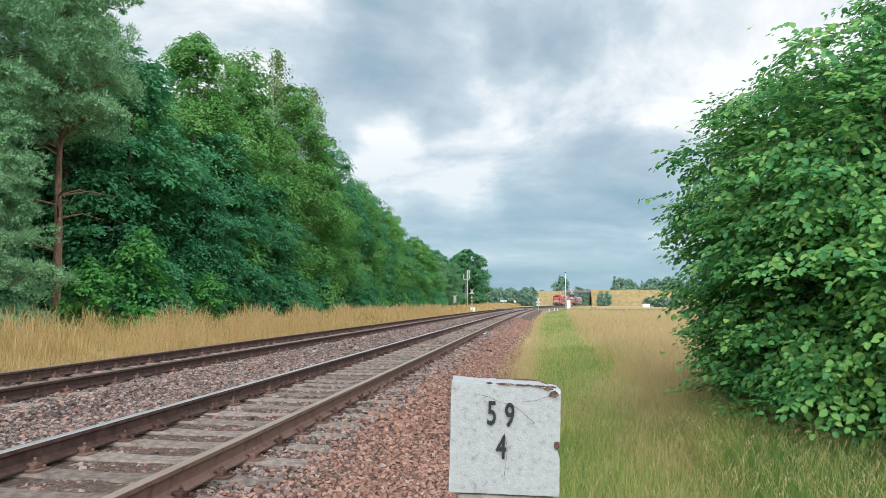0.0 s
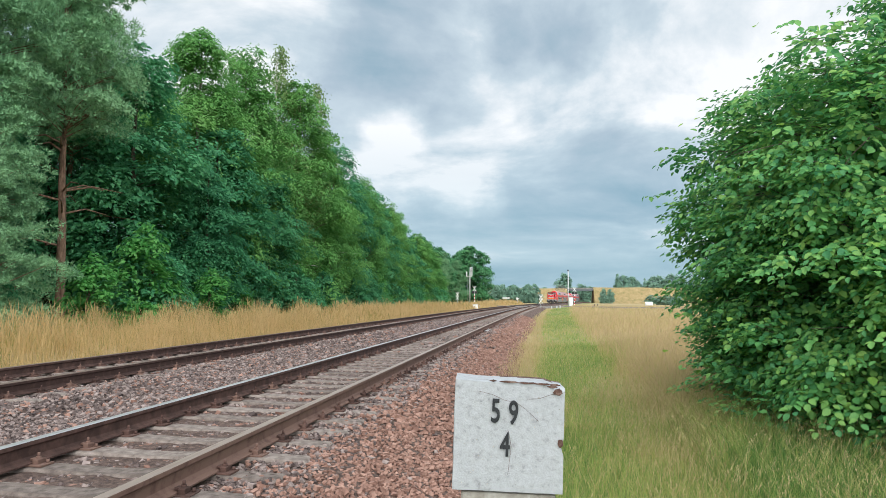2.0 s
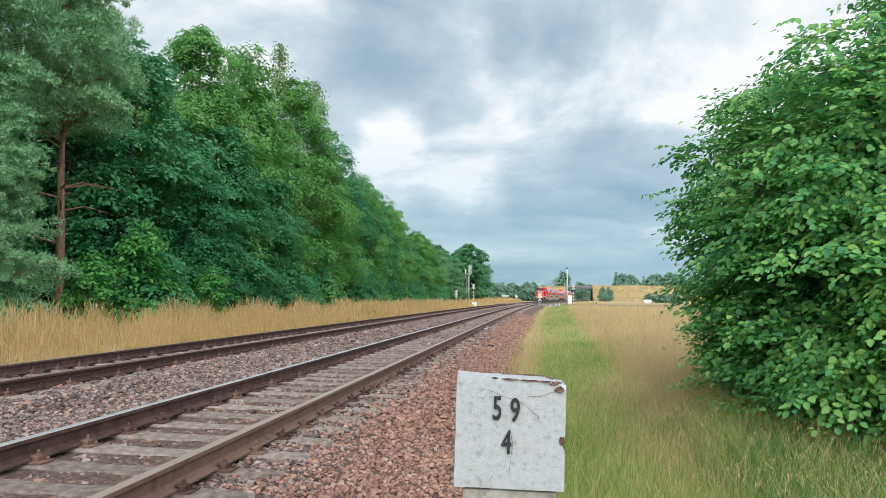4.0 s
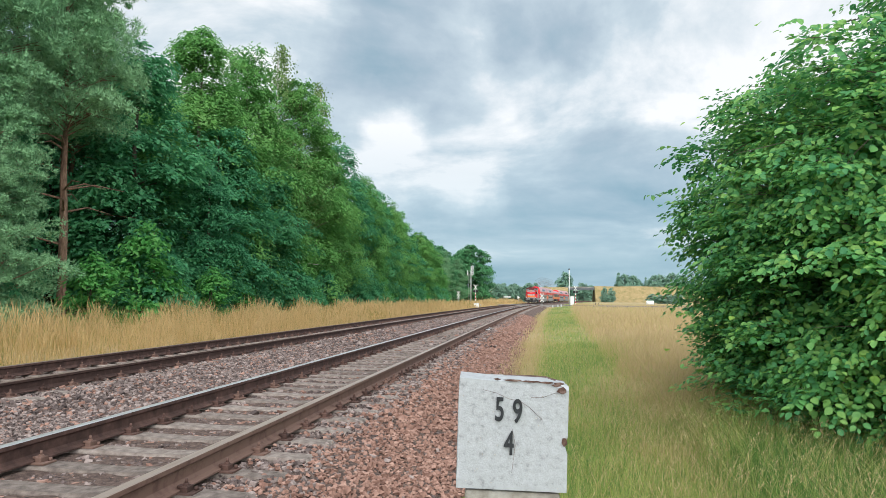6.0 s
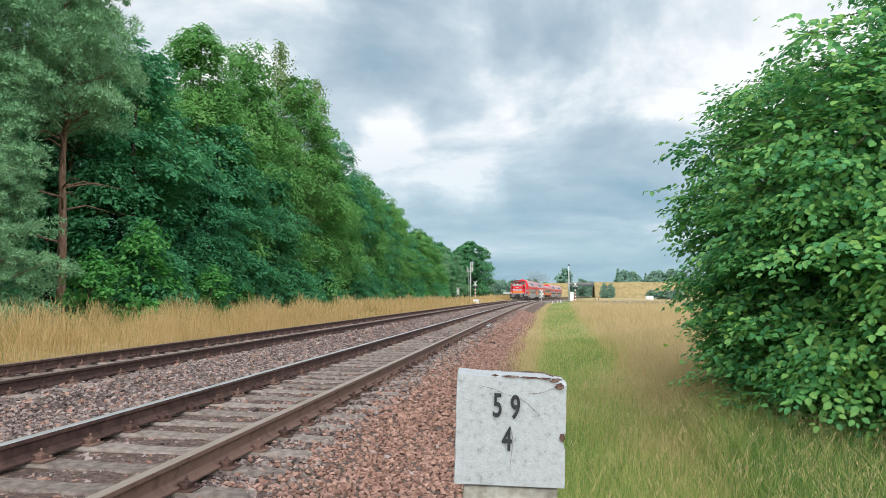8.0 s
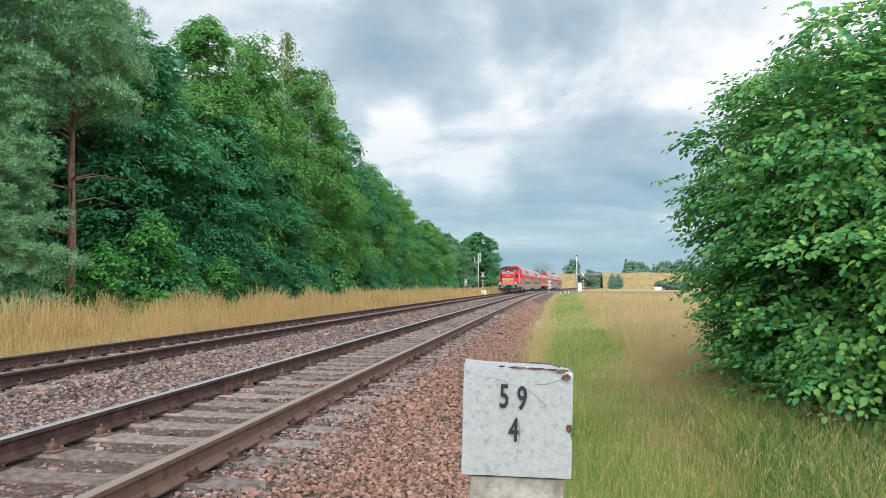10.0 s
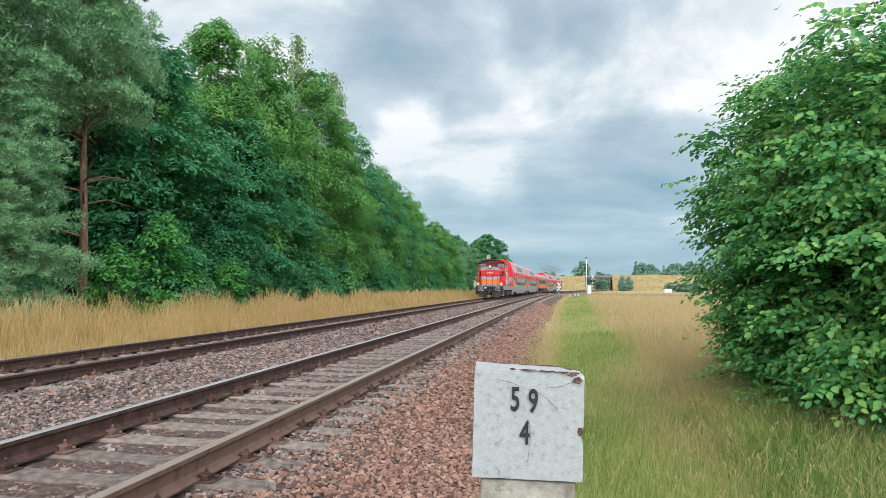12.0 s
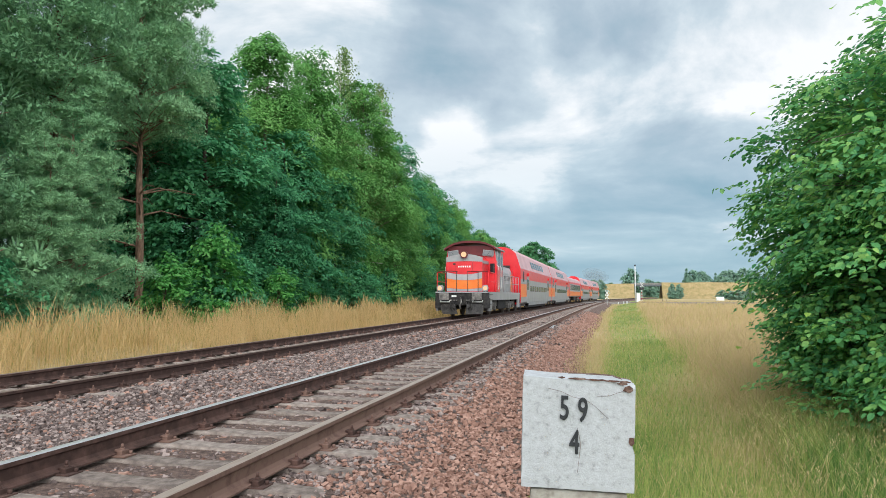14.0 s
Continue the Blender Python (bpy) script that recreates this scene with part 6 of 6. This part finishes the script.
    # hand rails round the walkways
    for s in (-1, 1):
        for y0, y1 in ((0.75, 2.7), (6.2, 13.3)):
            n = max(2, int((y1 - y0) / 1.3) + 1)
            for z in (1.85, 2.35):
                pipe("rail_bar", [(s * 1.38, y0, z), (s * 1.38, y1, z)], 0.022, T_RED if y0 < 1 else T_BAND, root)
            for k in range(n):
                y = y0 + (y1 - y0) * k / (n - 1)
                pipe("rail_post", [(s * 1.38, y, 1.3), (s * 1.38, y, 2.35)], 0.022, T_RED if y0 < 1 else T_BAND, root)
        pipe("front_rail", [(s * 1.38, 0.75, 2.35), (s * 1.2, 0.68, 2.38), (s * 0.25, 0.66, 2.38)], 0.022, T_ROOFRED, root)
        for x in (0.3, 0.85):
            pipe("rail_post", [(s * x, 0.66, 1.3), (s * x, 0.66, 2.38)], 0.02, T_UNDER, root)
    plate("fuel_tank", (0, 7.1, 0.62), (2.3, 3.0, 0.6), T_UNDER, root, 0.06)
    bogie(root, 3.1, 2.6)
    bogie(root, 11.1, 2.6)
    return root


def make_deck_coach():
    """Double-deck coach, 25.8 m: leaning upper sides, low floor between the bogies."""
    root = tagged(new("double_deck_coach"), "red and grey double-deck passenger coach with orange ends", "railway coach", "coaches of the train")
    L = 25.8
    w = 1.40
    half = [(1.18, 0.50), (w, 0.62), (w, 1.02), (w, 1.95), (w, 2.30), (w, 3.05), (1.06, 4.12), (0.72, 4.42), (0.3, 4.56), (0, 4.6)]
    prof = half + [(-x, z) for x, z in half[-2::-1]]
    m = [1, 1, 2, 1, 0, 3, 3, 3, 3, 3, 3, 3, 3, 0, 1, 2, 1, 1, 1]
    bm = bmesh.new()
    rings = sweep_body(bm, prof, 0.15, L - 0.15, m[:len(prof)])
    bm.faces.new(rings[0][::-1]).material_index = 0
    bm.faces.new(rings[1]).material_index = 0
    bmesh.ops.recalc_face_normals(bm, faces=bm.faces)
    body = part("body", bm, [T_RED, T_GREY, T_ORANGE, T_ROOF], root)
    lean = math.atan2(0.34, 1.07)
    for s in (-1, 1):
        plate("grey_side_panel", (s * (w + 0.004), L / 2, 1.42), (0.016, 15.5, 1.05), T_GREY, body, 0.004)
        for y in (4.4, L - 4.4):
            d = plate("door", (s * (w + 0.006), y, 1.55), (0.03, 1.5, 2.0), T_GREY, body, 0.01)
            plate("door_lamp", (s * (w + 0.07), y, 2.72), (0.16, 0.34, 0.22), T_RED, d, 0.03)
            for k in (-0.36, 0.36):
                plate("door_window", (s * (w + 0.022), y + k, 1.95), (0.02, 0.45, 0.8), T_GLASS, d, 0.02)
        for k in range(9):
            plate("window", (s * (w + 0.014), 6.6 + k * 1.58, 1.66), (0.02, 1.12, 0.42), T_GLASS, body, 0.02)
        for k in range(6):
            plate("upper_window", (s * (1.235 + 0.008), 8.6 + k * 1.7, 3.58), (0.02, 1.3, 0.56), T_GLASS, body, 0.02, Matrix.Rotation(-s * lean, 4, "Y"))
        for y in (1.9, L - 1.9):
            plate("end_window", (s * (w + 0.014), y, 2.5), (0.02, 0.5, 0.75), T_GLASS, body, 0.02)
        plate("lower_skirt", (s * 1.34, L / 2, 0.50), (0.06, 15.0, 0.28), T_GREY, root, 0.02)
        # black box added as the shade below the coach floor
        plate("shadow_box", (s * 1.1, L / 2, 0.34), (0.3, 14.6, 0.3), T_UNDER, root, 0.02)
    for y in (0.06, L - 0.06):
        plate("gangway", (0, y, 2.1), (1.3, 0.35, 2.3), T_UNDER, root, 0.04)
    bogie(root, 3.0, 2.5)
    bogie(root, L - 3.0, 2.5)
    return root


def make_single_coach():
    root = tagged(new("single_deck_coach"), "grey and orange single-deck passenger coach", "railway coach", "coaches of the train")
    L = 25.8
    w = 1.41
    half = [(1.3, 0.95), (w, 1.1), (w, 1.75), (w, 2.85), (w - 0.03, 3.15), (1.2, 3.62), (0.75, 3.90), (0, 4.02)]
    prof = half + [(-x, z) for x, z in half[-2::-1]]
    m = [1, 2, 1, 0, 3, 3, 3, 3, 3, 3, 0, 1, 2, 1, 1]
    bm = bmesh.new()
    rings = sweep_body(bm, prof, 0.15, L - 0.15, m)
    bm.faces.new(rings[0][::-1]).material_index = 0
    bm.faces.new(rings[1]).material_index = 0
    bmesh.ops.recalc_face_normals(bm, faces=bm.faces)
    body = part("body", bm, [T_RED, T_GREY, T_ORANGE, T_ROOF], root)
    for s in (-1, 1):
        for k in range(11):
            plate("window", (s * (w + 0.006), 3.6 + k * 1.86, 2.35), (0.02, 1.25, 0.82), T_GLASS, body, 0.02)
        for y in (1.3, L - 1.3):
            plate("door", (s * (w + 0.006), y, 2.0), (0.03, 0.85, 2.0), T_RED, body, 0.01)
        plate("equipment_box", (s * 1.05, L / 2, 0.66), (0.5, 5.0, 0.55), T_UNDER, root, 0.04)
    for y in (0.06, L - 0.06):
        plate("gangway", (0, y, 2.1), (1.3, 0.35, 2.3), T_UNDER, root, 0.04)
    bogie(root, 3.2, 2.5)
    bogie(root, L - 3.2, 2.5)
    return root


def train_front(t):
    """Way along the line of the locomotive's front."""
    return 36.3 + 18.6 * (14.0 - t)


def rail_point(s):
    h = heading(s)
    return Vector((float(bend(s)) + C2 * math.cos(h), s - C2 * math.sin(h), 0))


def vehicle_pose(s, length):
    """A vehicle on its two bogies, its front at s."""
    a, b = rail_point(s + 3.0), rail_point(s + length - 3.0)
    d = (b - a).normalized()
    o = a - d * 3.0
    return Matrix.Translation(o) @ Matrix.Rotation(math.atan2(-d.x, d.y), 4, "Z")


def wheels_under(root):
    return [o for o in root.children_recursive if o.name.startswith("wheelset")]


def make_train():
    made = [(make_locomotive(), 0.0, 14.2)]
    deck = make_deck_coach()
    made.append((deck, 14.2, 25.8))
    made.append((copy_thing(deck, Matrix()), 40.1, 25.8))
    made.append((make_single_coach(), 66.0, 25.8))
    made.append((copy_thing(deck, Matrix()), 91.9, 25.8))
    made.append((copy_thing(deck, Matrix()), 117.8, 25.8))
    return made


TRAIN = make_train()


# ---- thin exhaust smoke that trails over the coaches ----
def smoke_material():
    m = bpy.data.materials.new("thin_smoke")
    m.use_nodes = True
    add, link = nodes_of(m.node_tree)
    tc = add("ShaderNodeTexCoord")
    n = add("ShaderNodeTexNoise", Scale=0.3, Detail=3.0, Roughness=0.6)
    link(tc.outputs["Object"], n.inputs["Vector"])
    mr = add("ShaderNodeMapRange")
    mr.inputs["From Min"].default_value, mr.inputs["From Max"].default_value = 0.25, 0.75
    mr.inputs["To Min"].default_value, mr.inputs["To Max"].default_value = 0.015, 0.12
    link(n.outputs["Fac"], mr.inputs["Value"])
    d = add("ShaderNodeBsdfDiffuse")
    d.inputs["Color"].default_value = (0.33, 0.33, 0.34, 1)
    t = add("ShaderNodeBsdfTransparent")
    ms = add("ShaderNodeMixShader")
    link(mr.outputs[0], ms.inputs[0])
    link(t.outputs[0], ms.inputs[1])
    link(d.outputs[0], ms.inputs[2])
    out = add("ShaderNodeOutputMaterial")
    link(ms.outputs[0], out.inputs[0])
    return m


def make_smoke():
    m = smoke_material()
    puffs = []
    for k, (y, x, z, sx, sy, sz) in enumerate(((44, 0.6, 6.0, 2.3, 26, 1.7), (43, 0.6, 5.9, 1.8, 22, 1.25), (41, 0.55, 5.8, 1.2, 18, 0.8))):
        bm = bmesh.new()
        bmesh.ops.create_icosphere(bm, subdivisions=3, radius=1.0)
        for v in bm.verts:
            q = 1 + 0.25 * noise.noise(v.co * 2.6 + Vector((k * 5, 0, 0)))
            v.co = Vector((v.co.x * sx * q, v.co.y * sy * q, v.co.z * sz * q))
        ob = tagged(mesh_object("exhaust_smoke", bm, m, None, True), "thin grey puff of diesel exhaust over the train", "smoke", "puffs of exhaust")
        puffs.append((ob, y, x, z))
    return puffs


SMOKE = make_smoke()


def motions():
    times = [k * 0.5 for k in range(29)]
    for root, back, length in TRAIN:
        walk(root, [(t, vehicle_pose(train_front(t) + back, length)) for t in times])
        for w in wheels_under(root):
            y, r = w.matrix_basis.translation.y, 0.46
            walk(w, [(k / 30, pose(0, y, r, math.degrees((18.6 * k / 30) / r), 0, 0)) for k in range(421)])
    # the smoke follows at first, then is left hanging where it was blown out
    for ob, y, x, z in SMOKE:
        walk(ob, [(t, vehicle_pose(max(train_front(t), 165.0 - 4.0 * (t - 7.1)) + y, 10.0) @ pose(x, 0, z)) for t in times])


motions()
